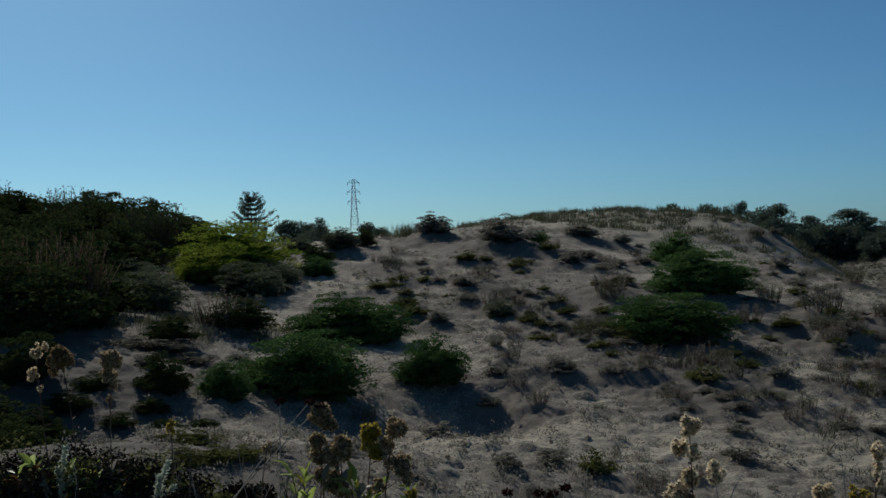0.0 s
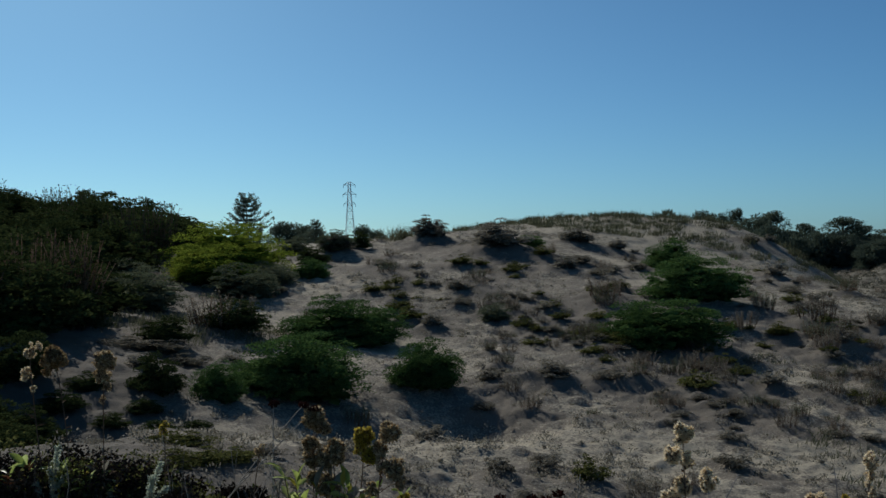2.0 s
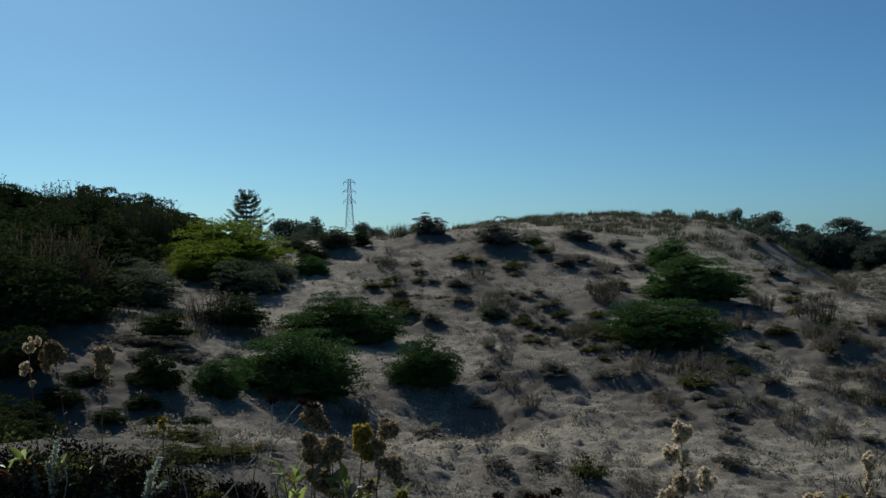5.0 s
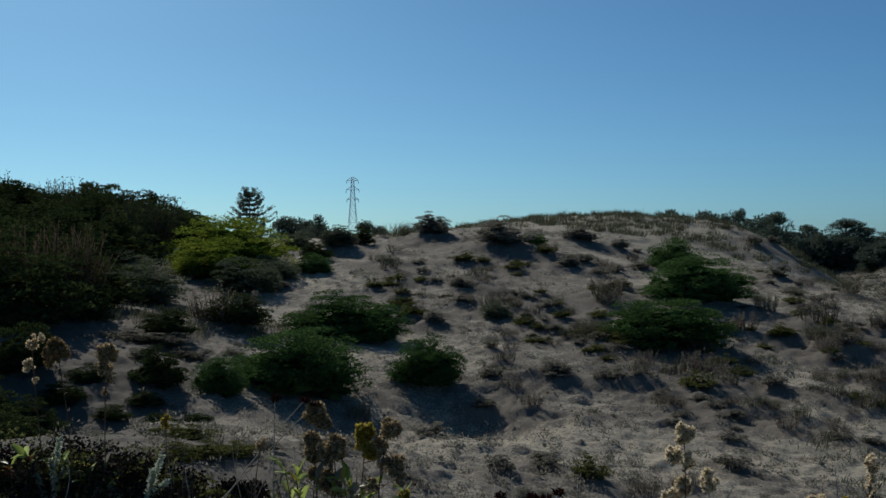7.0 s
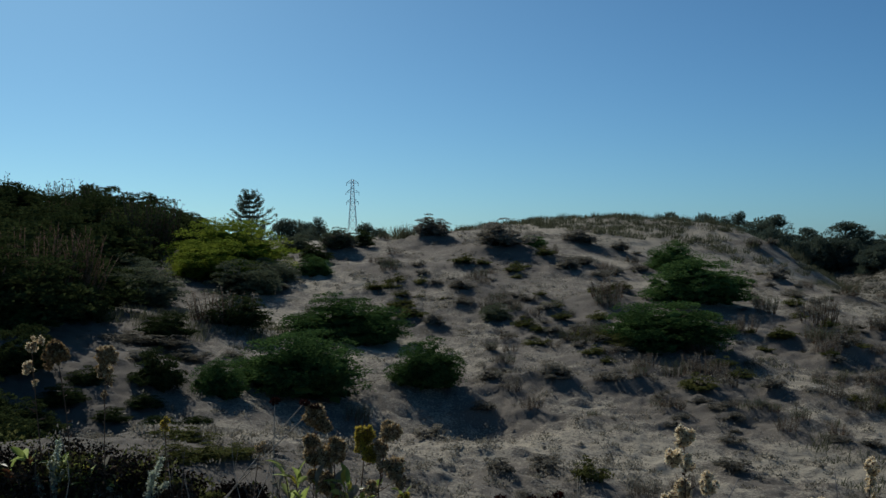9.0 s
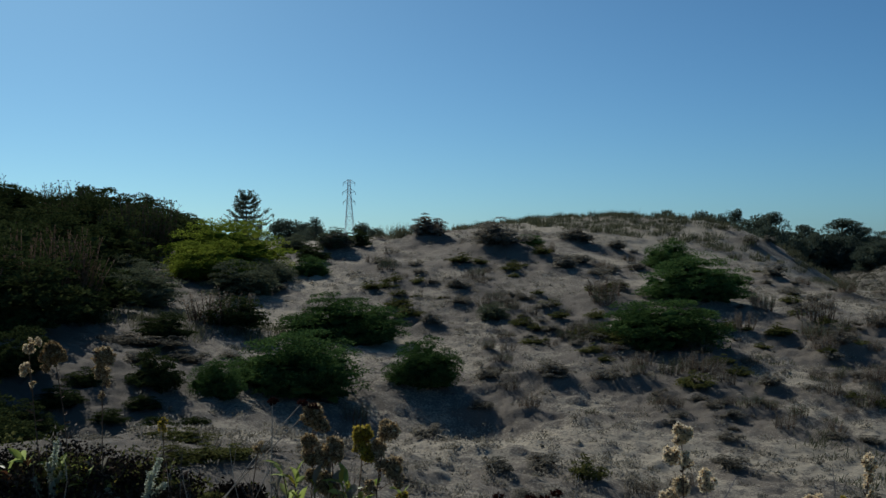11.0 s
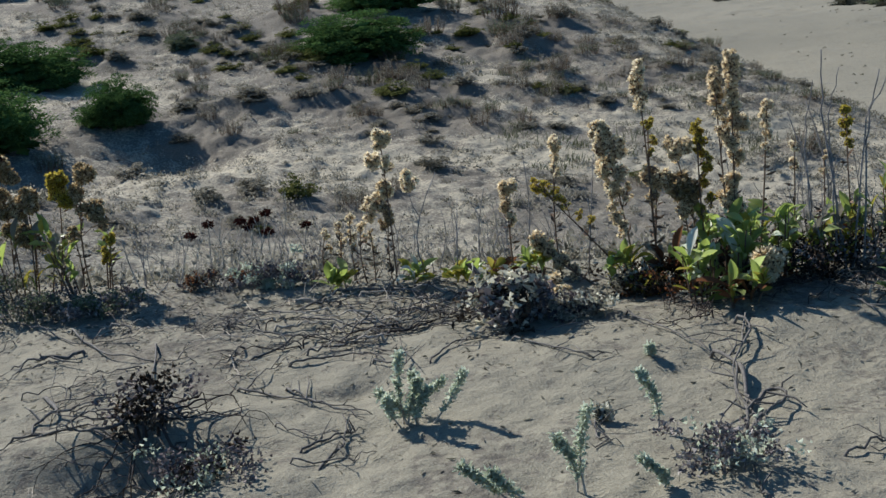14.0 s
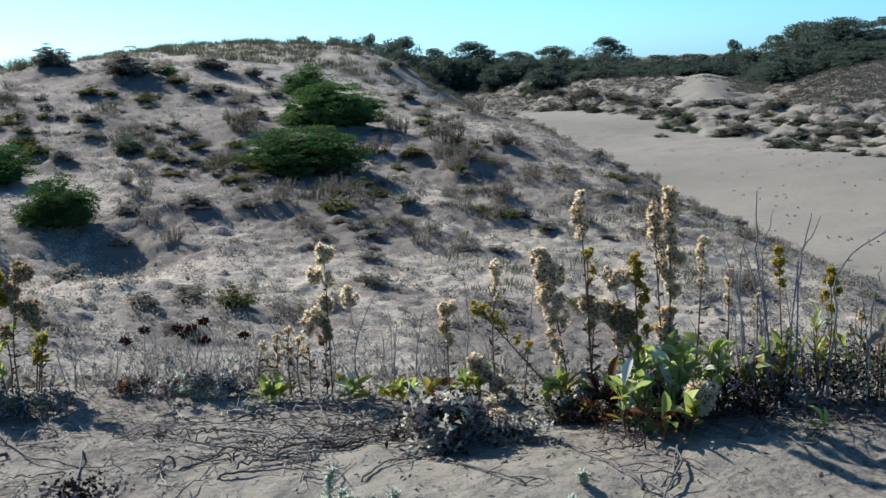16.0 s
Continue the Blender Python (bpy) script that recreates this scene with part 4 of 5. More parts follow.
# x, y, height of the top above the datum, width
WOOD_A = [(26.6, 137.4, 4.3, 5.7), (30.5, 136.6, 4.0, 3.7), (32.1, 136.3, 3.9, 3.7), (37.1, 145.3, 4.7, 3.6), (38.1, 134.7, 4.1, 5.4), (41.6, 123.2, 3.0, 6.9), (48.8, 131.2, 1.3, 5.4), (53.1, 134.9, 2.0, 5.6), (54.9, 128.8, 2.4, 6.1), (59.7, 126.6, 3.1, 5.7), (67.1, 134.1, 1.0, 6.5), (70.8, 132.2, 1.0, 6.5), (74.4, 130.3, 1.0, 6.5)]
WOOD_B = [(67.3, 111.2, 0.8, 5.0), (64.1, 101.4, 1.2, 4.0), (68.1, 98.8, 3.5, 8.7), (68.4, 92.4, 3.7, 7.7), (73.8, 94.6, 3.7, 8.7), (76.9, 92.1, 3.1, 8.7), (61.8, 84.9, -0.5, 6.1), (64.6, 82.7, -0.2, 6.1), (56.9, 88.2, 0.1, 3.5), (23.0, 148.2, 4.4, 3.6), (45.8, 127.0, 1.6, 3.2), (55.3, 123.2, 1.0, 4.5), (39.8, 129.0, 2.5, 3.9), (36.3, 133.1, 3.4, 5.3), (65.4, 106.5, 2.2, 2.2)]
WOOD_C = [(-15.0, 119.1, 3.6, 5.8), (-8.9, 129.7, 3.2, 3.8), (-8.8, 99.6, 2.1, 2.9), (0.4, 110.0, 2.5, 2.1), (1.9, 110.0, 2.4, 2.1), (-16.7, 118.8, 3.2, 3.5), (22.4, 148.3, 4.5, 1.6), (-12.3, 114.3, 2.8, 4.4), (28.2, 147.3, 4.6, 5.8), (31.9, 146.6, 4.2, 3.9), (34.3, 146.0, 4.0, 4.6), (25.4, 147.8, 4.0, 4.3), (-13.4, 117.2, 3.2, 3.4), (-7.1, 124.8, 2.6, 3.6)]
for n, (x, y, top, w) in enumerate(WOOD_A + WOOD_B + WOOD_C):
    (set_down if n < 4 else copy_down)(trees[n % 4], x, y, 0 if n % 4 == 1 else 70 * n, (max(w * 1.15, 0.5 * (top - ground_at(x, y))),) * 2 + (max(1.5, top - ground_at(x, y) + 0.2),), 0.2)
# the thicket that closes the flat: bearing, and the rise of its top seen from the eye
RIDGE = [(13.9, 0.0199), (15.5, 0.0215), (16.2, 0.0165), (16.7, 0.0102), (17.3, 0.0145), (19.1, 0.0143), (19.5, 0.0057), (20.7, 0.0026), (21.8, 0.005), (23.2, 0.0075), (23.6, 0.0053), (25.8, 0.0021),
         (27.6, -0.0023), (29.0, 0.001), (31.8, 0.0009), (32.8, 0.0025), (33.4, 0.0138), (33.8, 0.0192), (35.4, 0.0225), (38.2, 0.0199), (44.0, 0.0177)]
hedge = [shrub(rng, 5200, 60, 0.038, plump=0.55, spiky=0.6, core=400, name="coastal_thicket", label="dark blue-green wind-clipped thicket behind the sandy bank", category="thicket", foliage=TREE_HAZED, bark=BARK, group="thickets behind the bank") for _ in range(3)]
made = 0
for row, (away, sag, step) in enumerate(((124, 0.0, 0.95), (114, 0.008, 1.15), (106, 0.018, 1.6))):
    for turn in np.arange((14.5, 23.0, 32.5)[row], 45, step):
        b = turn + spot.uniform(-0.35, 0.35)
        d = away + spot.uniform(-4, 4) - 8 * float(step01((turn - 32) / 3))
        rise = np.interp(b, [p[0] for p in RIDGE], [p[1] for p in RIDGE]) - sag - 0.004 * spot.uniform()
        x, y = d * math.sin(radians(b)), d * math.cos(radians(b))
        tall = max(1.3, 1.0 + rise * d - ground_at(x, y)) * 1.12
        w = max(spot.uniform(3.6, 5.4), tall * 0.9)
        (set_down if made < 3 else copy_down)(hedge[made % 3], x, y, spot.uniform(0, 360), (w, w, tall), 0.2)
        made += 1
firs = [fir(rng), fir(rng)]
set_down(firs[0], -13.65, 83.90, 10, (3.3, 3.3, 4.97 - ground_at(-13.65, 83.90)), 0.1)
set_down(firs[1], -8.81, 84.54, 40, (1.7, 1.7, 3.09 - ground_at(-8.81, 84.54)), 0.1)


def beam(g, a, b, r):
    g.tube([a, b], [r, r], 4)


def pylon(x, y, tall):
    root = thing("power_pylon", "grey steel lattice power pylon far behind the dunes", "pylon")
    wide = lambda h: 2.6 * (1 - h) ** 1.3 + 0.6
    levels = [0.0, 0.14, 0.27, 0.39, 0.5, 0.6, 0.68, 0.75, 0.82, 0.88, 0.94, 1.0]
    for sx, sy in ((1, 1), (1, -1), (-1, 1), (-1, -1)):
        g = Geo()
        g.tube([(sx * wide(h), sy * wide(h), h * tall) for h in levels], 0.10, 4)
        part("leg", g, STEEL_HAZED, root)
    for lo, hi in zip(levels, levels[1:]):
        g = Geo()
        for ax in (0, 1):
            for s in (1, -1):
                p = lambda u, h: ((u * wide(h), s * wide(h), h * tall) if ax == 0 else (s * wide(h), u * wide(h), h * tall))
                beam(g, p(-1, lo), p(1, hi), 0.05)
                beam(g, p(1, lo), p(-1, hi), 0.05)
                beam(g, p(-1, hi), p(1, hi), 0.06)
        part("brace", g, STEEL_HAZED, root)
    for h, half in ((0.70, 3.0), (0.83, 3.3), (0.955, 3.0)):
        for s in (1, -1):
            g = Geo()
            beam(g, (s * 0.8, -0.8, h * tall), (s * half, 0, h * tall), 0.10)
            beam(g, (s * 0.8, 0.8, h * tall), (s * half, 0, h * tall), 0.10)
            beam(g, (s * 0.8, 0, h * tall + 1.6), (s * half, 0, h * tall), 0.12)
            beam(g, (s * half, 0, h * tall), (s * half, 0, h * tall - 1.5), 0.12)
            part("cross_arm", g, STEEL_HAZED, root)
    root.location, root.rotation_euler = (x, y, -3.0), (0, 0, radians(12))


pylon(-44.7, 598.3, 37.7)


# ---- plants on the near sand ----
def blade(length, width, rng, curl=0.3):
    """One fleshy leaf: spoon-shaped, folded and curling, along +x."""
    n = 7
    t = np.linspace(0, 1, n)
    half = width / 2 * np.clip(np.sin(np.pi * t ** 1.35) * 1.05 + 0.16 * (1 - t), 0, None)
    lift = np.sin(t * 2.2) * curl * length * 0.4 - t ** 2 * curl * length * 0.35
    mid = np.stack([t * length, np.zeros(n), lift], 1)
    left, right = mid + np.stack([np.zeros(n), half, half * 0.45], 1), mid + np.stack([np.zeros(n), -half, half * 0.45], 1)
    g = Geo()
    k = np.arange(n - 1)
    quads = np.concatenate([np.stack([k, k + 1, k + 1 + n, k + n], 1), np.stack([k + 2 * n, k + 1 + 2 * n, k + 1, k], 1)])
    g.put(np.concatenate([mid, left, right]), None, quads)
    return g


BLADES = {}
for tone, material in (("green", LEAF_GREEN), ("yellow", LEAF_YELLOW), ("orange", LEAF_ORANGE), ("silver", LEAF_SILVER), ("dead", LEAF_DEAD), ("pale", LEAF_PALE), ("brown", DRY_BROWN)):
    BLADES[tone] = [blade(l, w, rng, c).mesh("leaf", material, True) for l, w, c in ((0.100, 0.028, 0.25), (0.085, 0.028, 0.6), (0.062, 0.021, 0.1))]


def stalk(foot, tip, r, bend):
    t = np.linspace(0, 1, 7)[:, None]
    bow = np.sin(t * np.pi) * bend
    return foot * (1 - t) + tip * t + bow * (1, 1, 0)


def rosette(label, leaves, tones, spread, centre, r):
    """Fleshy leaves, each a part of its own, crowding round a root."""
    root = thing("goldenrod", label, "low plant")
    cx, cy = centre
    cz = ground_at(cx, cy)
    root.location = (cx, cy, cz)
    shoots = []
    for k in range(max(2, leaves // 7)):
        a, q = r.uniform(0, 2 * np.pi), math.sqrt(r.uniform())
        x, y = spread[0] * q * math.cos(a), spread[1] * q * math.sin(a)
        low = ground_at(cx + 0.6 * x, cy + 0.6 * y) - cz
        shoot = np.array([(0.6 * x, 0.6 * y, low - 0.02), (0.8 * x, 0.8 * y, low + 0.45 * spread[2]), (x, y, low + spread[2] * r.uniform(0.6, 1.0))])
        g = Geo()
        g.tube(shoot, [0.003, 0.0026, 0.0018], 5)
        part("stem", g, STEM_BROWN, root)
        shoots.append(shoot)
    for k in range(leaves):
        shoot, h = shoots[k % len(shoots)], 2 * r.uniform() ** 0.75
        ob = part("leaf", BLADES[tones[r.integers(len(tones))]][r.integers(3)], None, root)
        ob.location = [np.interp(h, (0, 1, 2), shoot[:, i]) + (0.02 if i == 2 else 0.0) for i in range(3)]
        ob.rotation_euler = (r.normal() * 0.5, -r.uniform(0.0, 1.25), r.uniform(0, 2 * np.pi))
        size = r.uniform(0.5, 1.0)
        ob.scale = (size, size, size)
    return root


r = np.random.default_rng(21)


def ball(husk, fluff, centre, size, r):
    """A round tuft of seed knobs."""
    size = size * 1.25
    n = max(7, int(11 * (size / 0.02) ** 1.5))
    w = sphere_ways(r, n)
    w[:, 2] *= 1.1 if size > 0.0265 else 1.7
    for k in range(n):
        at = centre + w[k] * size * r.uniform(0.45, 0.8)
        s = size * r.uniform(0.4, 0.62)
        husk.tube([centre - (0, 0, size * 0.6), (centre + at) / 2, at], [0.0012, 0.001, 0.0008], 3)
        v = sphere_ways(r, 12)
        husk.leaves(at + v * s * 0.1, v, s * r.uniform(0.6, 0.95, 12), s * 0.4, r)
        v = sphere_ways(r, 60)
        fluff.leaves(at + v * s * 0.4, v + r.normal(size=(60, 3)) * 0.2, s * r.uniform(0.4, 0.85, 60), s * r.uniform(0.25, 0.45, 60), r, 0.2)


def tufted(label, stems, r, thick=0.003):
    """A plant whose stems carry round tufts. stems: foot x, y, bloom, tufts from the top down as x, y, z, size."""
    root = thing("goldenrod", label, "flowering plant")
    fx, fy = stems[0][:2]
    origin = np.array([fx, fy, ground_at(fx, fy)])
    root.location = origin
    for x, y, bloom, tufts in stems:
        foot = np.array([x, y, ground_at(x, y) - 0.02]) - origin
        path = stalk(foot, np.array(tufts[0][:3]) - origin, r, r.normal(size=3) * 0.012)
        g, fluff = Geo(), Geo()
        g.tube(path, np.linspace(thick, thick * 0.6, 7), 5)
        for tx, ty, tz, size in tufts:
            spot_ = np.array([tx, ty, tz]) - origin
            near = path[np.argmin(np.abs(path[:, 2] - spot_[2] + 0.03))]
            g.tube([near, (near + spot_) / 2 + (0, 0, 0.006), spot_], [0.0014, 0.0012, 0.001], 4)
            ball(g, fluff, spot_, size, r)
        m = 14
        h = r.uniform(0.15, 0.8, m)
        at = np.stack([np.interp(h * 6, np.arange(7), path[:, i]) for i in range(3)], 1)
        g.leaves(at, r.normal(size=(m, 3)) * (1, 1, 0.4) + (0, 0, 0.4), r.uniform(0.015, 0.04, m), 0.009, r)
        stem = part("stem", g, STEM_BROWN, root)
        part("seed_head", fluff, bloom, stem, "yellow flower buds" if bloom is BLOOM_GOLD else "faded brown seed head" if bloom is BLOOM_BROWN else "fluffy cream seed head")
    return root


tufted("goldenrod with round brown seed tufts at the edge of the sand", [
    (-0.46, 4.03, BLOOM_BROWN, [(-0.44, 4.028, 0.425, 0.03), (-0.405, 4.012, 0.385, 0.022), (-0.452, 4.03, 0.335, 0.024), (-0.452, 4.031, 0.282, 0.022), (-0.445, 4.028, 0.217, 0.02)]),
    (-0.40, 4.01, BLOOM_BROWN, [(-0.372, 3.997, 0.305, 0.034), (-0.40, 4.01, 0.285, 0.028), (-0.394, 4.008, 0.195, 0.03), (-0.358, 3.993, 0.154, 0.018)]),
    (-0.32, 3.98, BLOOM_GOLD, [(-0.262, 3.955, 0.373, 0.026), (-0.277, 3.961, 0.332, 0.018), (-0.246, 3.948, 0.312, 0.026)]),
    (-0.215, 3.936, BLOOM_BROWN, [(-0.179, 3.922, 0.388, 0.029), (-0.204, 3.932, 0.333, 0.022), (-0.205, 3.932, 0.285, 0.018), (-0.165, 3.916, 0.265, 0.028), (-0.144, 3.908, 0.222, 0.018)]),
    (-0.24, 3.945, BLOOM_BROWN, [(-0.241, 3.946, 0.185, 0.019)]),
    (-0.15, 3.91, BLOOM_GOLD, [(-0.132, 3.903, 0.164, 0.016), (-0.157, 3.913, 0.113, 0.018)])], r)
tufted("tall dead goldenrod with grey-brown flat seed heads", [
    (-1.40, 4.41, BLOOM_BROWN, [(-1.456, 4.432, 0.615, 0.032), (-1.485, 4.44, 0.60, 0.022), (-1.425, 4.42, 0.60, 0.022), (-1.494, 4.448, 0.563, 0.016)]),
    (-1.25, 4.35, BLOOM_BROWN, [(-1.245, 4.348, 0.605, 0.03), (-1.256, 4.352, 0.55, 0.024), (-1.238, 4.345, 0.506, 0.014), (-1.255, 4.35, 0.46, 0.011)]),
    (-1.50, 4.46, BLOOM_CREAM, [(-1.566, 4.476, 0.637, 0.018), (-1.524, 4.46, 0.648, 0.014), (-1.581, 4.482, 0.544, 0.018), (-1.55, 4.47, 0.49, 0.012)]),
    (-1.02, 4.26, BLOOM_GOLD, [(-1.005, 4.252, 0.36, 0.016)]),
    (-0.66, 4.11, BLOOM_BROWN, [(-0.637, 4.105, 0.307, 0.016)])], r, 0.0028)
tufted("seaside goldenrod with thick fluffy cream seed heads", [
    (1.33, 3.03, BLOOM_CREAM, [(1.271, 3.087, 0.435, 0.022), (1.255, 3.112, 0.438, 0.016), (1.27, 3.078, 0.387, 0.023), (1.302, 3.059, 0.379, 0.021), (1.278, 3.09, 0.327, 0.024), (1.304, 3.046, 0.315, 0.018), (1.287, 3.072, 0.262, 0.022), (1.321, 3.05, 0.255, 0.016), (1.289, 3.06, 0.198, 0.018), (1.304, 3.057, 0.146, 0.016)]),
    (1.37, 3, BLOOM_CREAM, [(1.383, 2.981, 0.295, 0.019), (1.366, 3.008, 0.308, 0.018), (1.37, 2.983, 0.239, 0.016)]),
    (1.38, 2.99, BLOOM_CREAM, [(1.354, 3.009, 0.593, 0.02), (1.353, 3.02, 0.552, 0.018), (1.356, 2.997, 0.514, 0.019)]),
    (1.38, 2.98, BLOOM_GOLD, [(1.37, 2.993, 0.449, 0.014), (1.383, 2.992, 0.399, 0.012), (1.372, 2.981, 0.369, 0.01)])], r, 0.003)
tufted("large seaside goldenrod with cream seed heads above fleshy leaves", [
    (1.46, 2.91, BLOOM_CREAM, [(1.423, 2.943, 0.371, 0.023), (1.415, 2.961, 0.393, 0.015), (1.438, 2.918, 0.39, 0.018), (1.405, 2.961, 0.297, 0.023), (1.443, 2.934, 0.213, 0.021)]),
    (1.46, 2.91, BLOOM_BROWN, [(1.431, 2.936, 0.275, 0.031), (1.456, 2.923, 0.255, 0.026)]),
    (1.49, 2.88, BLOOM_GOLD, [(1.471, 2.897, 0.43, 0.017), (1.48, 2.899, 0.389, 0.018), (1.485, 2.874, 0.345, 0.017), (1.482, 2.887, 0.295, 0.015), (1.497, 2.883, 0.23, 0.014), (1.472, 2.886, 0.207, 0.012)]),
    (1.54, 2.84, BLOOM_CREAM, [(1.555, 2.855, 0.618, 0.019), (1.562, 2.863, 0.577, 0.019), (1.557, 2.844, 0.533, 0.019), (1.554, 2.855, 0.485, 0.02), (1.574, 2.86, 0.443, 0.022), (1.548, 2.846, 0.4, 0.02), (1.561, 2.854, 0.358, 0.018)]),
    (1.54, 2.85, BLOOM_CREAM, [(1.512, 2.867, 0.562, 0.019), (1.518, 2.875, 0.524, 0.018), (1.519, 2.854, 0.48, 0.015), (1.531, 2.862, 0.435, 0.018)])], r, 0.003)
tufted("goldenrod with short cream seed heads in the leaves", [
    (1.54, 2.84, BLOOM_CREAM, [(1.545, 2.858, 0.282, 0.022), (1.537, 2.87, 0.244, 0.023), (1.547, 2.847, 0.224, 0.021), (1.545, 2.858, 0.19, 0.015)]),
    (1.61, 2.84, BLOOM_CREAM, [(1.645, 2.83, 0.481, 0.015), (1.642, 2.841, 0.448, 0.014), (1.639, 2.821, 0.411, 0.013), (1.637, 2.833, 0.37, 0.01)]),
    (1.50, 2.60, BLOOM_CREAM, [(1.51, 2.617, 0.118, 0.03), (1.497, 2.62, 0.085, 0.027), (1.528, 2.61, 0.128, 0.024)]),
    (1.7, 2.82, BLOOM_CREAM, [(1.713, 2.811, 0.367, 0.012), (1.716, 2.821, 0.317, 0.012)])], r, 0.003)
tufted("sprawling goldenrod with low cream seed heads", [
    (1.24, 3.04, BLOOM_CREAM, [(1.106, 3.239, 0.101, 0.022), (1.135, 3.222, 0.075, 0.022), (1.156, 3.182, 0.048, 0.022), (1.185, 3.158, 0.016, 0.016)]),
    (1.1, 2.87, BLOOM_CREAM, [(1.087, 3.07, 0.014, 0.022), (1.075, 2.959, 0.017, 0.02), (1.034, 2.992, 0.021, 0.015)]),
    (1.16, 3.19, BLOOM_CREAM, [(1.164, 3.185, 0.397, 0.017), (1.163, 3.196, 0.353, 0.015), (1.162, 3.177, 0.314, 0.011)]),
    (1.33, 3.03, BLOOM_GOLD, [(1.113, 3.232, 0.278, 0.015), (1.137, 3.221, 0.26, 0.015), (1.154, 3.184, 0.245, 0.015), (1.179, 3.172, 0.22, 0.012), (1.211, 3.152, 0.19, 0.012), (1.231, 3.113, 0.176, 0.011)]),
    (1.04, 3.28, BLOOM_CREAM, [(1.042, 3.298, 0.264, 0.023), (1.038, 3.312, 0.22, 0.018), (1.044, 3.286, 0.167, 0.015)])], r, 0.003)
tufted("pale goldenrod with cream seed heads and many thin dry stalks", [
    (0.7, 3.39, BLOOM_CREAM, [(0.715, 3.491, 0.429, 0.026), (0.688, 3.515, 0.369, 0.022), (0.722, 3.477, 0.355, 0.019), (0.713, 3.493, 0.282, 0.022), (0.783, 3.462, 0.299, 0.021), (0.659, 3.506, 0.219, 0.02), (0.689, 3.505, 0.234, 0.02)]),
    (0.69, 3.4, BLOOM_BROWN, [(0.716, 3.49, 0.199, 0.02), (0.701, 3.51, 0.164, 0.014)]),
    (0.52, 3.55, BLOOM_CREAM, [(0.525, 3.57, 0.148, 0.013), (0.532, 3.577, 0.104, 0.011)]),
    (0.56, 3.53, BLOOM_CREAM, [(0.567, 3.553, 0.165, 0.013), (0.573, 3.561, 0.121, 0.013), (0.561, 3.545, 0.081, 0.01)]),
    (0.6, 3.51, BLOOM_CREAM, [(0.601, 3.539, 0.186, 0.013), (0.604, 3.549, 0.139, 0.013), (0.603, 3.528, 0.098, 0.011)]),
    (0.63, 3.49, BLOOM_CREAM, [(0.633, 3.527, 0.164, 0.013), (0.639, 3.535, 0.12, 0.011)]),
    (0.65, 3.48, BLOOM_CREAM, [(0.658, 3.517, 0.135, 0.011), (0.664, 3.525, 0.092, 0.01)])], r, 0.0026)
tufted("thin goldenrod with yellow buds among bare grey stems", [
    (1.87, 2.76, BLOOM_GOLD, [(1.85, 2.774, 0.437, 0.017), (1.853, 2.783, 0.398, 0.014), (1.853, 2.763, 0.367, 0.012)]),
    (1.95, 2.73, BLOOM_GOLD, [(1.976, 2.718, 0.374, 0.017), (1.993, 2.719, 0.34, 0.016), (1.959, 2.717, 0.317, 0.013), (1.978, 2.718, 0.283, 0.012)]),
    (1.98, 2.66, BLOOM_CREAM, [(2.05, 2.678, 0.263, 0.013), (2.03, 2.699, 0.215, 0.012)]),
    (1.78, 2.79, BLOOM_CREAM, [(1.79, 2.79, 0.331, 0.01), (1.79, 2.801, 0.289, 0.009)])], r, 0.0026)
for x, y, n, tones, spread in (
        (1.45, 2.93, 44, ("green",) * 5 + ("yellow", "silver"), (0.09, 0.05, 0.17)),
        (1.39, 2.72, 64, ("green",) * 7 + ("yellow", "orange", "pale", "silver"), (0.08, 0.07, 0.15)),
        (1.49, 2.78, 44, ("green",) * 6 + ("yellow", "silver", "silver"), (0.07, 0.05, 0.17)),
        (1.56, 2.82, 48, ("green",) * 6 + ("yellow", "pale", "silver"), (0.07, 0.05, 0.19)),
        (1.66, 2.82, 62, ("green",) * 6 + ("yellow", "silver"), (0.09, 0.05, 0.19)),
        (1.76, 2.8, 44, ("green", "green", "green", "yellow", "brown"), (0.08, 0.05, 0.15)),
        (1.42, 2.58, 34, ("green", "green", "yellow", "orange", "orange"), (0.08, 0.05, 0.05)),
        (1.4, 2.96, 20, ("orange", "brown", "orange", "green"), (0.05, 0.04, 0.07)),
        (1.27, 3, 30, ("yellow", "brown", "green", "green"), (0.07, 0.03, 0.06)),
        (0.53, 3.47, 26, ("green", "yellow", "green"), (0.06, 0.03, 0.01)),
        (0.75, 3.37, 26, ("green", "green", "yellow", "pale"), (0.05, 0.03, 0.01)),
        (0.9, 3.31, 30, ("green", "green", "yellow"), (0.07, 0.03, 0.01)),
        (0.98, 3.28, 9, ("orange", "yellow"), (0.03, 0.02, 0.01)),
        (1.1, 3.25, 34, ("green", "green", "yellow"), (0.05, 0.03, 0.03)),
        (1.86, 2.77, 26, ("green", "yellow", "yellow", "orange"), (0.05, 0.03, 0.17)),
        (1.94, 2.74, 22, ("green", "green", "yellow"), (0.05, 0.03, 0.16)),
        (1.98, 2.72, 36, ("green", "brown", "yellow", "brown"), (0.09, 0.05, 0.22)),
        (2.1, 2.66, 40, ("brown", "brown", "green", "yellow"), (0.1, 0.05, 0.24)),
        (2.24, 2.6, 36, ("brown", "green", "yellow"), (0.1, 0.05, 0.26)),
        (1.82, 2.76, 24, ("brown", "brown", "green"), (0.08, 0.05, 0.18)),
        (1.73, 2.43, 7, ("green",), (0.02, 0.02, 0.01))):
    rosette("low rosette of fleshy yellow-green leaves on the sand", n, tones, spread, (x, y), r)
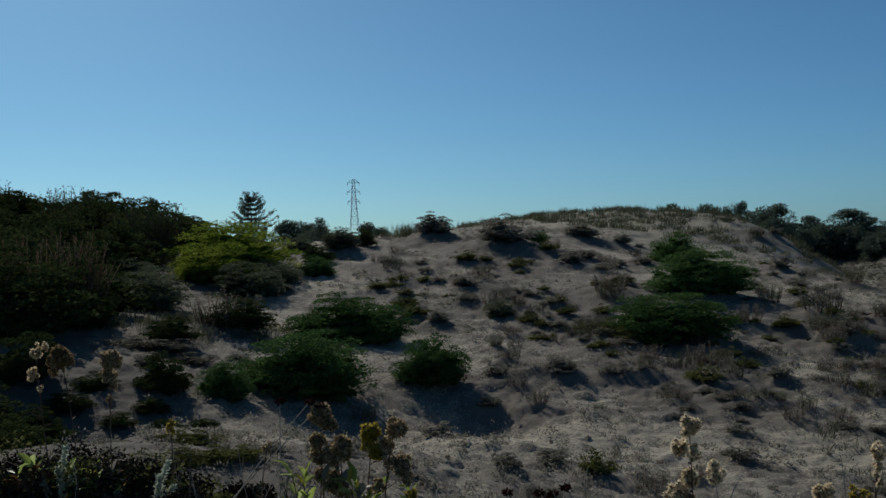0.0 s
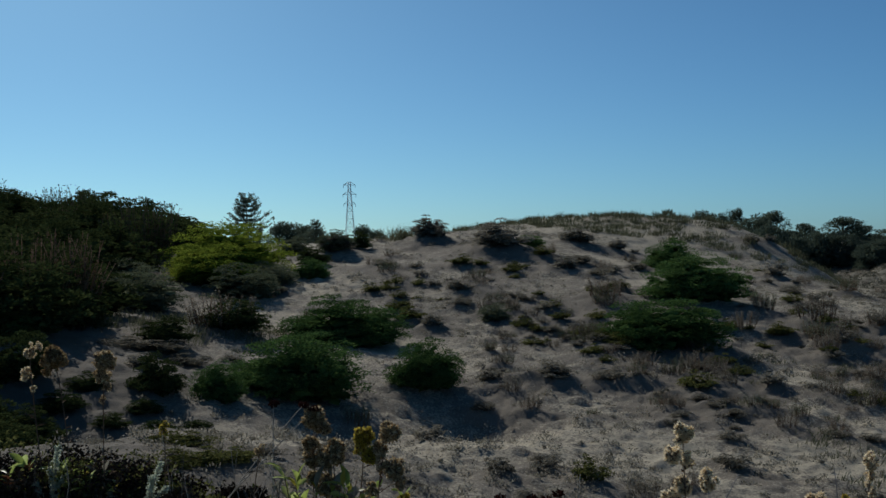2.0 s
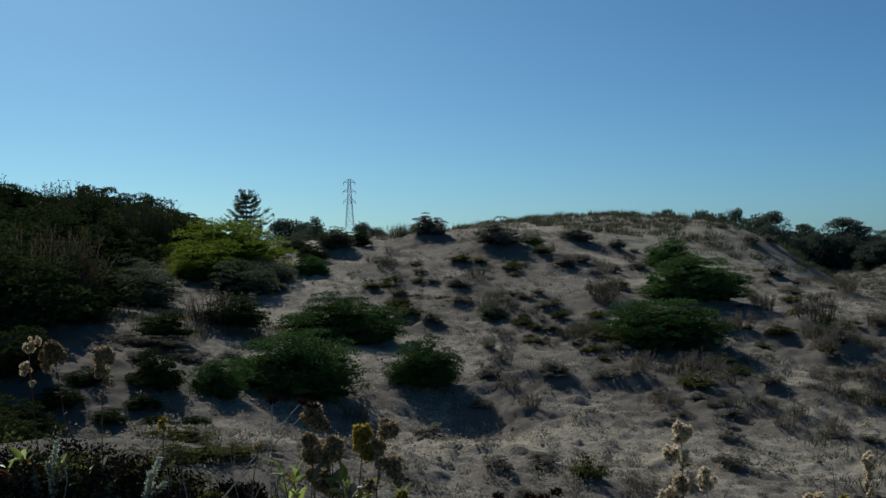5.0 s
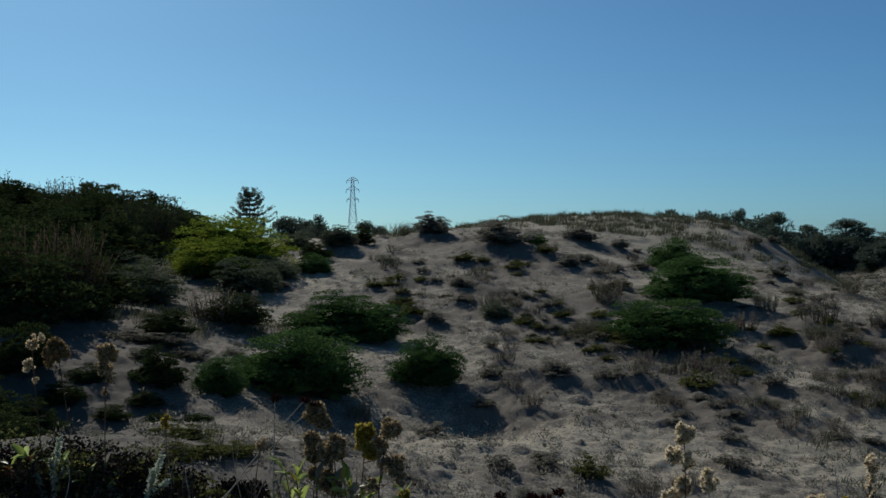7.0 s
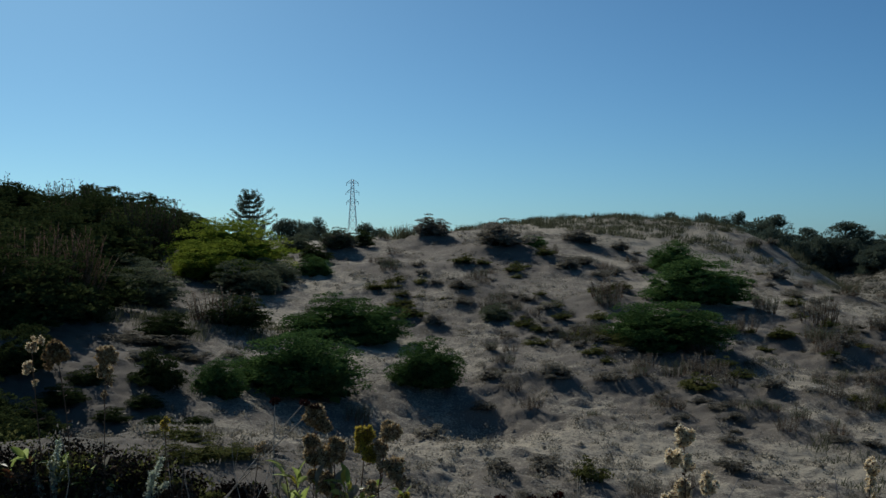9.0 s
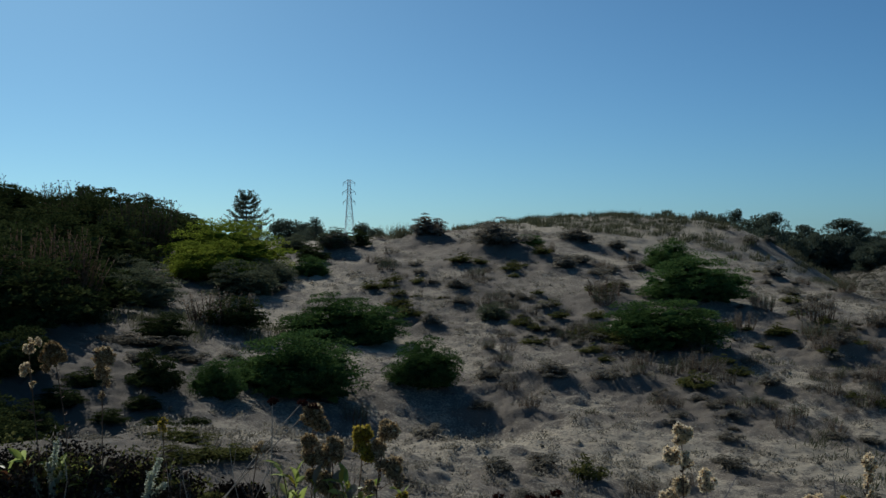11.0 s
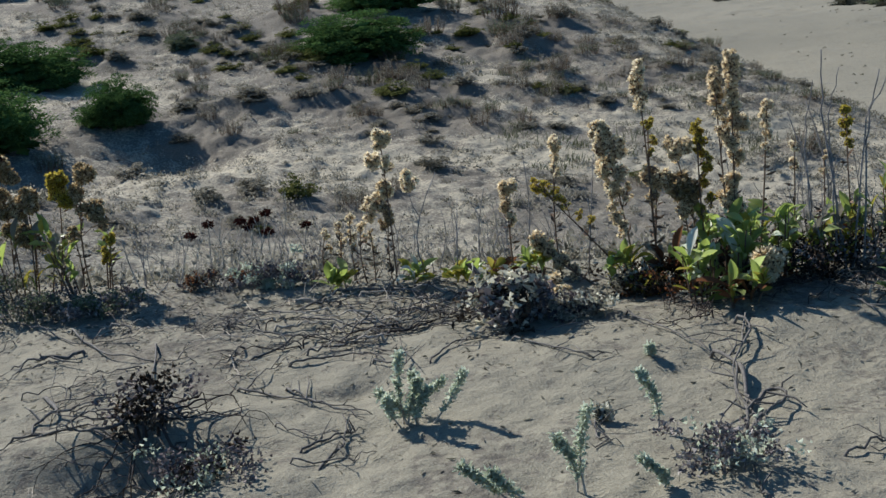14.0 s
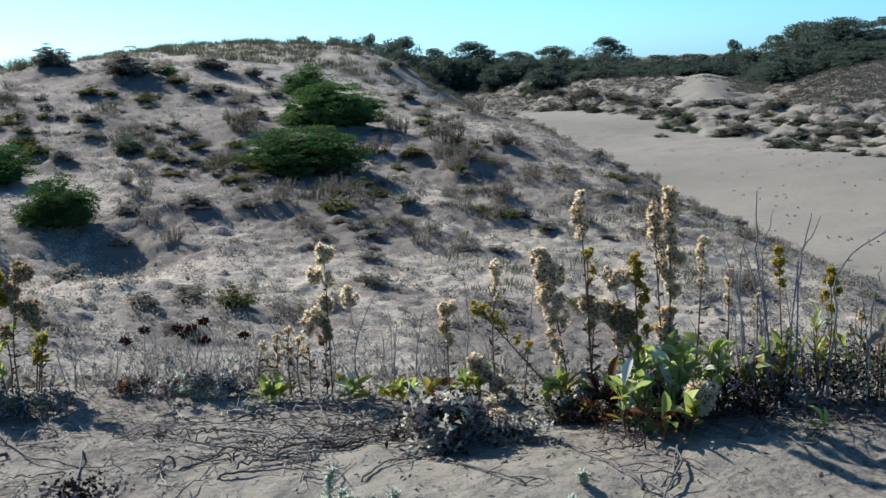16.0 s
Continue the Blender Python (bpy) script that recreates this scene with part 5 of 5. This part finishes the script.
rosette("low clump of upright yellow-green leaves", 34, ("green", "green", "yellow", "orange"), (0.10, 0.06, 0.2), (-1.56, 4.47), r)
rosette("low clump of upright yellow-green leaves", 40, ("green", "green", "green", "yellow"), (0.14, 0.06, 0.2), (-1.40, 4.42), r)
rosette("low clump of upright yellow-green leaves", 26, ("green", "green", "yellow", "brown"), (0.10, 0.05, 0.2), (-1.24, 4.36), r)
rosette("low clump of yellow-green leaves under brown seed tufts", 50, ("green", "yellow", "green", "brown"), (0.16, 0.05, 0.2), (-0.2, 3.92), r)
rosette("low clump of yellow-green leaves under brown seed tufts", 60, ("green", "yellow", "green", "brown"), (0.18, 0.05, 0.24), (-0.42, 4.0), r)


def bare_stem(foot, tip, thick, material, label):
    root = thing("dead_plant", label, "dead plant", "dead upright plants")
    foot, tip = np.array(foot), np.array(tip)
    path = stalk(np.zeros(3), tip - foot, r, r.normal(size=3) * 0.035)
    g = Geo()
    g.tube(path, np.linspace(thick, thick * 0.4, 7), 5)
    for k in (3, 4):
        end = path[k] + (r.normal() * 0.03, r.normal() * 0.03, r.uniform(0.05, 0.12))
        g.tube([path[k], (path[k] + end) / 2 + r.normal(size=3) * 0.006, end], [thick * 0.5, thick * 0.4, thick * 0.2], 4)
    part("stalk", g, material, root)
    root.location = foot
    return root


for tx, ty, tz, fx, fy in [(1.80, 2.89, 0.47, 1.82, 2.88), (1.96, 2.71, 0.24, 1.89, 2.76), (1.76, 2.92, 0.44, 1.80, 2.90), (0.86, 3.42, 0.32, 0.82, 3.43), (0.91, 3.38, 0.24, 0.89, 3.38), (0.99, 3.36, 0.26, 0.96, 3.37),
                           (1.11, 3.33, 0.36, 1.09, 3.34), (1.29, 3.20, 0.38, 1.25, 3.21)]:
    bare_stem((fx, fy, ground_at(fx, fy) - 0.02), (tx, ty, tz), 0.0038 if fx > 1.6 else 0.0028, STEM_GREY, "bare grey dry plant stem standing upright")
for tx, ty, tz, fx, fy in [(0.43, 3.68, 0.28, 0.35, 3.69), (0.53, 3.62, 0.24, 0.45, 3.63), (0.17, 3.74, 0.23, 0.16, 3.74), (0.40, 3.66, 0.19, 0.38, 3.69)]:
    bare_stem((fx, fy, ground_at(fx, fy) - 0.02), (tx, ty, tz), 0.0025, STEM_PALE, "bleached white dry plant stem standing upright")


def arched_stem(points, thick):
    root = thing("dead_plant", "thick bare grey stem arching out of the litter", "dead plant", "dead upright plants")
    spots = np.array(points)
    t = np.linspace(0, len(spots) - 1, 13)
    path = np.stack([np.interp(t, np.arange(len(spots)), spots[:, i]) for i in range(3)], 1)
    path[1:-1] = (path[:-2] + 2 * path[1:-1] + path[2:]) / 4
    path[1:-1] += r.normal(size=(11, 3)) * 0.003
    g = Geo()
    g.tube(path - spots[0], np.linspace(thick * 0.6, thick * 0.3, 13), 6)
    part("stalk", g, STEM_GREY, root)
    root.location = spots[0]


for points, thick in (([(-0.73, 4.14, 0.0), (-0.72, 4.14, 0.085), (-0.60, 4.09, 0.125), (-0.50, 4.05, 0.085), (-0.45, 4.03, 0.0)], 0.005), ([(1.93, 2.67, 0.0), (1.95, 2.66, 0.28), (1.95, 2.66, 0.38), (1.99, 2.64, 0.46), (2.05, 2.59, 0.51), (2.08, 2.56, 0.52)], 0.0055), ([(1.87, 2.73, 0.0), (1.87, 2.72, 0.34), (1.88, 2.71, 0.45), (1.92, 2.69, 0.55)], 0.005),
                      ([(1.83, 2.75, 0.0), (1.78, 2.78, 0.43), (1.78, 2.78, 0.62)], 0.0055), ([(1.81, 2.75, 0.0), (1.79, 2.77, 0.42), (1.82, 2.76, 0.57)], 0.004), ([(1.75, 2.80, 0.0), (1.74, 2.80, 0.42), (1.76, 2.79, 0.54)], 0.004),
                      ([(2.02, 2.61, 0.0), (2.03, 2.60, 0.35), (2.04, 2.59, 0.42)], 0.004), ([(1.84, 2.74, 0.0), (1.87, 2.72, 0.40), (1.90, 2.70, 0.56)], 0.005)):
    arched_stem(points, thick)

for k in range(34):
    x = r.uniform(1.62, 2.15)
    y = 3.62 - 0.42 * x + r.normal() * 0.1
    bare_stem((x, y, ground_at(x, y) - 0.02), (x + r.normal() * 0.05, y + r.normal() * 0.04, r.uniform(0.12, 0.42)), r.uniform(0.0015, 0.0026), STEM_GREY if k % 3 else STEM_PALE, "bare grey dry plant stem standing upright")
for k in range(84):
    x = r.uniform(-0.1, 1.25)
    y = 3.78 - 0.38 * x + r.normal() * 0.05
    bare_stem((x, y, ground_at(x, y) - 0.02), (x + r.normal() * 0.03, y + r.normal() * 0.03, r.uniform(0.05, 0.24)), r.uniform(0.0013, 0.0024), STEM_GREY if k % 2 else STEM_PALE, "thin dry plant stem standing upright")
for k in range(26):
    x = r.uniform(-1.9, -0.2)
    y = 3.85 - 0.4 * x + r.normal() * 0.08
    bare_stem((x, y, ground_at(x, y) - 0.02), (x + r.normal() * 0.05, y + r.normal() * 0.04, r.uniform(0.08, 0.35)), r.uniform(0.0014, 0.0022), TWIG_GREY if k % 3 else STEM_PALE, "thin dry plant stem standing upright")


def red_head(tx, ty, tz, fx, fy):
    root = thing("dried_flower", "dried flower with a dark red head on a bleached stalk", "dried flower", "dark red dried flowers")
    foot = np.array([fx, fy, ground_at(fx, fy) - 0.02])
    path = stalk(np.zeros(3), np.array([tx, ty, tz]) - foot, r, r.normal(size=3) * 0.015)
    g = Geo()
    g.tube(path, np.linspace(0.0026, 0.0018, 7), 5)
    part("stalk", g, STEM_PALE, root)
    g = Geo()
    w = sphere_ways(r, 150) * (1, 1, 0.55)
    g.leaves(path[-1] + w * r.uniform(0.001, 0.015, (150, 1)), w, r.uniform(0.007, 0.014, 150), 0.006, r)
    part("head", g, BLOOM_RED, root, "dark red dried head")
    root.location = foot


for row in [(0.12, 3.73, 0.17, 0.07, 3.73), (0.18, 3.73, 0.20, 0.16, 3.74), (0.28, 3.71, 0.20, 0.23, 3.71), (0.32, 3.69, 0.20, 0.26, 3.70), (0.36, 3.68, 0.22, 0.28, 3.68), (0.36, 3.68, 0.16, 0.37, 3.68),
            (0.48, 3.65, 0.17, 0.43, 3.65), (0.30, 3.70, 0.18, 0.31, 3.7), (-0.585, 4.084, 0.468, -0.60, 4.09), (-0.475, 4.04, 0.468, -0.86, 4.19), (-0.437, 4.025, 0.455, -0.90, 4.21)]:
    red_head(*row)


def sage(x, y, w, h, tones, label, n=40, big=1.0):
    """A low clump of curled leaves on short stems."""
    root = thing("sage_clump", label, "low plant", "low leaf clumps on the sand")
    for material in dict.fromkeys(tones):
        g = Geo()
        m = int(n / big ** 2 * 26 * tones.count(material) / len(tones))
        ww = sphere_ways(r, m)
        ww[:, 2] = np.abs(ww[:, 2])
        hub = r.normal(size=(14, 3)) * (w * 0.24, w * 0.2, h * 0.22) + (0, 0, h * 0.35)
        at = hub[r.integers(14, size=m)] + ww * r.uniform(0.2, 1, (m, 1)) * min(w * 0.22, h * 0.6)
        at[:, 2] = np.maximum(at[:, 2], 0.0)
        g.leaves(at, r.normal(size=(m, 3)) * (1, 1, 0.8) + (0, 0, 0.25), big * r.uniform(0.006, 0.017, m), big * r.uniform(0.004, 0.010, m), r, 0.7)
        part("foliage", g, material, root)
    root.location = (x, y, ground_at(x, y))


sage(0.89, 2.86, 0.19, 0.12, (LEAF_DEAD, LEAF_DEAD, LEAF_DEAD, LEAF_PALE, LITTER_SHADE), "lump of dead grey curled leaves on the sand", 150, 1.8)
sage(0.87, 2.90, 0.19, 0.17, (LEAF_PALE, LEAF_PALE, LEAF_DEAD), "bleached pale leaves on a dead clump", 44, 2.4)
sage(1.05, 2.82, 0.15, 0.07, (LEAF_DEAD, LEAF_PALE, DRY_BROWN), "lump of dead grey curled leaves on the sand", 60)
sage(0.32, 3.62, 0.12, 0.08, (LEAF_DEAD, LEAF_SILVER), "blue-grey leafy clump at the edge of the sand", 40)
sage(0.42, 3.60, 0.12, 0.09, (LEAF_DEAD, LEAF_SILVER), "blue-grey leafy clump at the edge of the sand", 40)
sage(0.12, 3.72, 0.12, 0.05, (LEAF_ORANGE, DRY_BROWN, LEAF_DEAD), "orange leaves of a dying low plant", 22)
sage(0.26, 3.70, 0.10, 0.05, (LEAF_ORANGE, LEAF_DEAD), "orange leaves of a dying low plant", 22)
sage(-0.15, 3.62, 0.24, 0.06, (GREY_GREEN, LEAF_DEAD, LEAF_DEAD), "grey low leaf clump at the edge of the sand", 50)
sage(-0.38, 3.70, 0.34, 0.08, (GREY_GREEN, LEAF_DEAD, DRY_BROWN), "grey low leaf clump at the edge of the sand", 60)
# near-black fill where shade lies below the left plants
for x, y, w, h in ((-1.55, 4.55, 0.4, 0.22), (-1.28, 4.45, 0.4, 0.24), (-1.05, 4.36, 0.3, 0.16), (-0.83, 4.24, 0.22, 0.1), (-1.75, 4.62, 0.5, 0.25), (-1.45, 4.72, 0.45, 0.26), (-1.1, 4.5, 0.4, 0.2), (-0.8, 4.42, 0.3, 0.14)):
    sage(x, y, w, h, (LITTER_SHADE, LITTER_SHADE, LITTER_SHADE, OLIVE), "dark leaf fill colouring in the shade under taller plants", 380, 1.5)
for x, y, w, h in ((-0.915, 4.20, 0.10, 0.09), (-0.79, 4.15, 0.10, 0.10), (-0.63, 4.09, 0.12, 0.09), (-0.69, 4.11, 0.1, 0.05)):
    sage(x, y, w, h, (LEAF_PALE, LEAF_SILVER, LEAF_DEAD), "bleached white leaves on a dead clump", 30, 2.2)
sage(-0.52, 4.02, 0.3, 0.07, (GREY_GREEN, LEAF_DEAD, DRY_BROWN), "grey low leaf clump at the edge of the sand", 60)
sage(-0.07, 2.55, 0.17, 0.13, (LITTER_SHADE, LITTER_SHADE, LEAF_DEAD), "dead woody clump with dark curled leaves", 36, 1.2)
sage(0.02, 2.30, 0.22, 0.07, (LEAF_DEAD, LEAF_DEAD, LITTER_SHADE, LEAF_SILVER), "grey sprawling clump with small leaves", 44)
sage(0.98, 1.83, 0.22, 0.06, (LEAF_SILVER, LEAF_DEAD, LEAF_DEAD, LEAF_DEAD), "grey sprawling clump with small leaves", 44)
sage(0.84, 2.12, 0.04, 0.045, (LEAF_PALE, DRY_BROWN), "small dried plant with a pale cap", 8)
# dead leaves under the goldenrods, near black for the shade there
sage(1.78, 2.80, 0.45, 0.13, (LITTER_SHADE, LITTER_SHADE, LITTER_SHADE, LEAF_DEAD), "dark dead leaves under the plants, their shade coloured in", 130)
sage(2.05, 2.68, 0.40, 0.15, (LITTER_SHADE, LITTER_SHADE, DRY_BROWN), "dark dead leaves under the plants, their shade coloured in", 90)
sage(1.30, 2.94, 0.26, 0.06, (LITTER_SHADE, DRY_BROWN, LEAF_YELLOW, LEAF_ORANGE, LEAF_PALE), "dark dead leaves under the plants, their shade coloured in", 90)
sage(1.54, 2.82, 0.46, 0.08, (LITTER_SHADE, LITTER_SHADE, LITTER_SHADE, LITTER_SHADE, LEAF_ORANGE), "dark dead leaves under the plants, their shade coloured in", 140)


def sprig(tx, ty, tz, fx, fy):
    root = thing("silver_sprig", "silvery cudweed sprig with dense tiny leaves on the sand", "low plant", "silvery sprigs on the sand")
    foot = np.array([fx, fy, ground_at(fx, fy) - 0.01])
    path = stalk(np.zeros(3), np.array([tx, ty, tz]) - foot, r, r.normal(size=3) * 0.018)
    g = Geo()
    g.tube(path, np.linspace(0.0025, 0.0015, 7), 4)
    part("stem", g, STEM_PALE, root)
    g = Geo()
    m = 300
    nodes = max(4, int(np.linalg.norm(path[-1] - path[0]) / 0.013))
    h = 0.18 + 0.84 * np.sqrt((r.integers(nodes, size=m) + r.uniform(0.2, 0.8, m)) / nodes)
    at = np.stack([np.interp(h * 6, np.arange(7), path[:, i]) for i in range(3)], 1) + r.normal(size=(m, 3)) * 0.0035
    g.leaves(at, r.normal(size=(m, 3)) * (1, 1, 0.7) + (0, 0, 0.5), r.uniform(0.007, 0.017, m), r.uniform(0.004, 0.008, m), r, 0.5)
    part("foliage", g, LEAF_SILVER, root)
    root.location = foot


for row in [(0.50, 2.37, 0.09, 0.48, 2.34), (0.43, 2.31, 0.07, 0.46, 2.32), (0.56, 2.33, 0.08, 0.50, 2.33), (0.42, 2.35, 0.07, 0.46, 2.33), (0.47, 2.32, 0.16, 0.47, 2.32), (0.50, 2.31, 0.10, 0.47, 2.32), (0.59, 2.27, 0.11, 0.51, 2.29), (0.52, 2.30, 0.08, 0.49, 2.31), (0.88, 2.02, 0.14, 0.91, 2.01), (0.69, 1.81, 0.18, 0.68, 1.82), (0.64, 1.85, 0.12, 0.67, 1.84),
            (0.48, 1.92, 0.07, 0.56, 1.89), (0.52, 1.87, 0.07, 0.60, 1.85), (0.78, 1.80, 0.07, 0.81, 1.79), (1.07, 2.39, 0.04, 1.08, 2.39)]:
    sprig(*row)
for row in [(-1.44, 4.40, 0.28, -1.44, 4.40), (-1.47, 4.40, 0.2, -1.45, 4.40), (-1.41, 4.39, 0.17, -1.43, 4.40), (-1.53, 4.42, 0.14, -1.5, 4.42), (-1.015, 4.235, 0.24, -1.08, 4.26), (-1.05, 4.24, 0.19, -1.08, 4.26), (-1.0, 4.23, 0.15, -1.07, 4.26), (-1.22, 4.31, 0.12, -1.24, 4.32), (-1.27, 4.33, 0.10, -1.25, 4.32),
            (-1.19, 4.30, 0.09, -1.22, 4.31), (-1.05, 4.24, 0.1, -1.06, 4.24)]:
    sprig(*row)


# ---- dry twigs lying on the sand ----
def twig(spots, thick, material=TWIG_GREY, lift=0.006, label="dry grey twig lying on the sand", forks=2):
    root = thing("twig", label, "twig", "dry twigs on the sand")
    spots = np.array(spots, float)
    n = 16
    t = np.linspace(0, len(spots) - 1, n)
    bend = np.array([0.1, 0.4, 0.4, 0.1])
    lines = []
    for axis in (0, 1):
        line = np.interp(t, np.arange(len(spots)), spots[:, axis]) + np.cumsum(r.normal(size=n)) * 0.0045
        lines.append(np.convolve(np.pad(line, (2, 1), "edge"), bend, "valid"))
    x, y = lines
    z = height(x, y) + lift * 0.5 + 0.012 * np.abs(np.convolve(np.pad(r.normal(size=n), (2, 1), "edge"), bend, "valid"))
    path = np.stack([x, y, z], 1)
    path[0, 2], path[-1, 2] = ground_at(x[0], y[0]) - 0.002, ground_at(x[-1], y[-1])
    foot = path[0].copy()
    path = path - foot
    g = Geo()
    thick = thick * 0.8
    g.tube(path, np.linspace(thick, thick * 0.3, n), 5)
    for _ in range(forks + 2):
        k = r.integers(3, n - 2)
        end = path[k] + (r.normal() * 0.05, r.normal() * 0.06, r.uniform(-0.01, 0.03))
        g.tube([path[k], (path[k] + end) / 2 + r.normal(size=3) * 0.008, end], [thick * 0.55, thick * 0.45, thick * 0.2], 4)
    part("wood", g, material, root)
    root.location = foot


twig([(-0.22, 3.24), (-0.41, 3.20)], 0.008)
twig([(-0.32, 2.96), (-0.29, 2.79), (-0.34, 2.76), (-0.33, 2.68)], 0.008, forks=0)
twig([(1.21, 2.24), (1.16, 2.12), (1.10, 2.02), (1.03, 1.90), (0.93, 1.74)], 0.008, lift=0.02)
twig([(1.34, 2.50), (1.35, 2.42), (1.27, 2.32), (1.18, 2.22), (1.13, 2.08), (1.09, 1.98)], 0.005, lift=0.03)
twig([(1.20, 2.36), (1.21, 2.26), (1.12, 2.14), (1.08, 2.00), (0.99, 1.85)], 0.006, lift=0.04)
twig([(1.12, 2.04), (1.20, 2.08), (1.22, 2.03), (1.15, 1.97), (1.08, 1.97)], 0.007, lift=0.03, forks=1)
twig([(1.04, 1.90), (1.14, 1.97), (1.08, 1.91), (1.01, 1.90)], 0.006, lift=0.02, forks=0)
for spots in ([(-0.27, 3.45), (-0.12, 3.06), (0.09, 2.92)], [(-0.38, 2.67), (-0.23, 2.65), (-0.06, 2.35)], [(-0.20, 2.58), (-0.06, 2.46), (0.04, 2.24)], [(0.23, 2.30), (0.30, 2.35), (0.35, 2.37)],
              [(0.25, 2.20), (0.32, 2.28), (0.35, 2.37), (0.34, 2.46)], [(0.19, 2.94), (0.36, 3.05), (0.51, 2.89)], [(0.14, 2.76), (0.26, 2.60), (0.37, 2.48)], [(0.25, 2.69), (0.33, 2.53), (0.43, 2.44)]):
    twig(spots, 0.0045)
for spots in ([(0.49, 3.43), (0.71, 3.30), (0.84, 3.05)], [(0.36, 3.25), (0.55, 2.97), (0.90, 3.01)], [(0.22, 3.18), (0.42, 3.02), (0.58, 2.76)], [(0.53, 3.30), (0.56, 3.04), (0.47, 2.66)],
              [(1.16, 2.74), (1.18, 2.54), (1.22, 2.31)], [(1.40, 2.52), (1.29, 2.33), (1.19, 2.29)], [(1.17, 1.77), (1.27, 1.78), (1.17, 1.63)], [(0.96, 1.64), (1.00, 1.74), (1.03, 1.81)]):
    twig(spots, 0.004)
for spots in ([(0.48, 2.74), (0.54, 2.62), (0.59, 2.89)], [(-0.24, 2.39), (-0.10, 2.42), (0.02, 2.21)], [(-0.45, 3.70), (-0.25, 3.34), (-0.05, 3.28)], [(-0.04, 3.21), (-0.04, 2.82), (0.01, 2.72)],
              [(0.82, 2.12), (0.80, 2.03), (0.84, 2.01)], [(0.83, 2.71), (0.91, 2.44), (1.00, 2.44)], [(0.61, 2.66), (0.73, 2.79), (0.87, 2.74)], [(0.71, 3.17), (0.86, 2.94), (1.07, 2.89)], [(1.65, 2.46), (1.64, 2.30), (1.65, 2.26)]):
    twig(spots, 0.0038)
for k in range(74):
    x, y = r.uniform(0.25, 0.95), r.uniform(2.8, 3.4)
    a = r.normal(0.0, 0.5) + (np.pi if r.uniform() < 0.5 else 0)
    l = r.uniform(0.12, 0.34)
    twig([(x, y), (x + math.cos(a) * l * 0.5, y + math.sin(a) * l * 0.5 + r.normal() * 0.03), (x + math.cos(a) * l, y + math.sin(a) * l)], r.uniform(0.0018, 0.0055), STEM_PALE if r.uniform() < 0.4 else STEM_DARK if r.uniform() < 0.35 else TWIG_GREY, lift=0.014)
for k in range(40):
    x, y = r.uniform(-0.5, 0.25), r.uniform(2.2, 3.5)
    a = r.uniform(0, 6.28)
    l = r.uniform(0.08, 0.26)
    twig([(x, y), (x + math.cos(a) * l * 0.5, y + math.sin(a) * l * 0.5 + r.normal() * 0.03), (x + math.cos(a) * l, y + math.sin(a) * l)], r.uniform(0.002, 0.004), STEM_PALE if r.uniform() < 0.15 else TWIG_GREY)


for k in range(16):
    a, l = r.uniform(0, 6.28), r.uniform(0.12, 0.26)
    x, y = -0.07 + math.cos(a) * 0.04, 2.55 + math.sin(a) * 0.04
    twig([(x, y), (x + math.cos(a) * l * 0.5, y + math.sin(a) * l * 0.5 + r.normal() * 0.03), (x + math.cos(a) * l, y + math.sin(a) * l)], r.uniform(0.003, 0.006), STEM_DARK if k % 3 else TWIG_GREY, lift=r.uniform(0.01, 0.07), label="dark dead branch sprawling on the sand")
for k in range(60):
    x, y = r.uniform(1.3, 2.15), r.normal(2.62, 0.07)
    y -= 0.22 * (x - 1.6)
    a, l = r.uniform(0, 6.28), r.uniform(0.07, 0.2)
    twig([(x, y), (x + math.cos(a) * l * 0.5, y + math.sin(a) * l * 0.4 + r.normal() * 0.02), (x + math.cos(a) * l, y + math.sin(a) * l * 0.7)], r.uniform(0.0016, 0.0034), STEM_PALE if r.uniform() < 0.12 else STEM_DARK, lift=r.uniform(0.005, 0.03), label="dark dead twig lying under the goldenrods")


def near_litter():
    """Crumbs of leaf and bark on the near sand, thickest under the plants."""
    g, q = Geo(), np.random.default_rng(44)
    x = q.uniform(-2.2, 2.4, 5200)
    along = np.abs(q.normal(0, 0.45, 5200))
    y = 3.72 - 0.42 * x - along + 0.12
    x[3800:], y[3800:] = q.uniform(-0.9, 2.2, 1400), q.uniform(1.5, 3.6, 1400)
    away = (y > 1.2)
    x, y = x[away], y[away]
    g.leaves(np.stack([x, y, height(x, y) + 0.003], 1), q.normal(size=(len(x), 3)) * (1, 1, 0.3), q.uniform(0.006, 0.03, len(x)), q.uniform(0.002, 0.008, len(x)), q, 0.5)
    return tagged(new("leaf_litter", g.mesh("leaf_litter", DRY_BROWN)), "dry leaf and bark crumbs on the near sand", "leaf litter", "", "stuff")


near_litter()
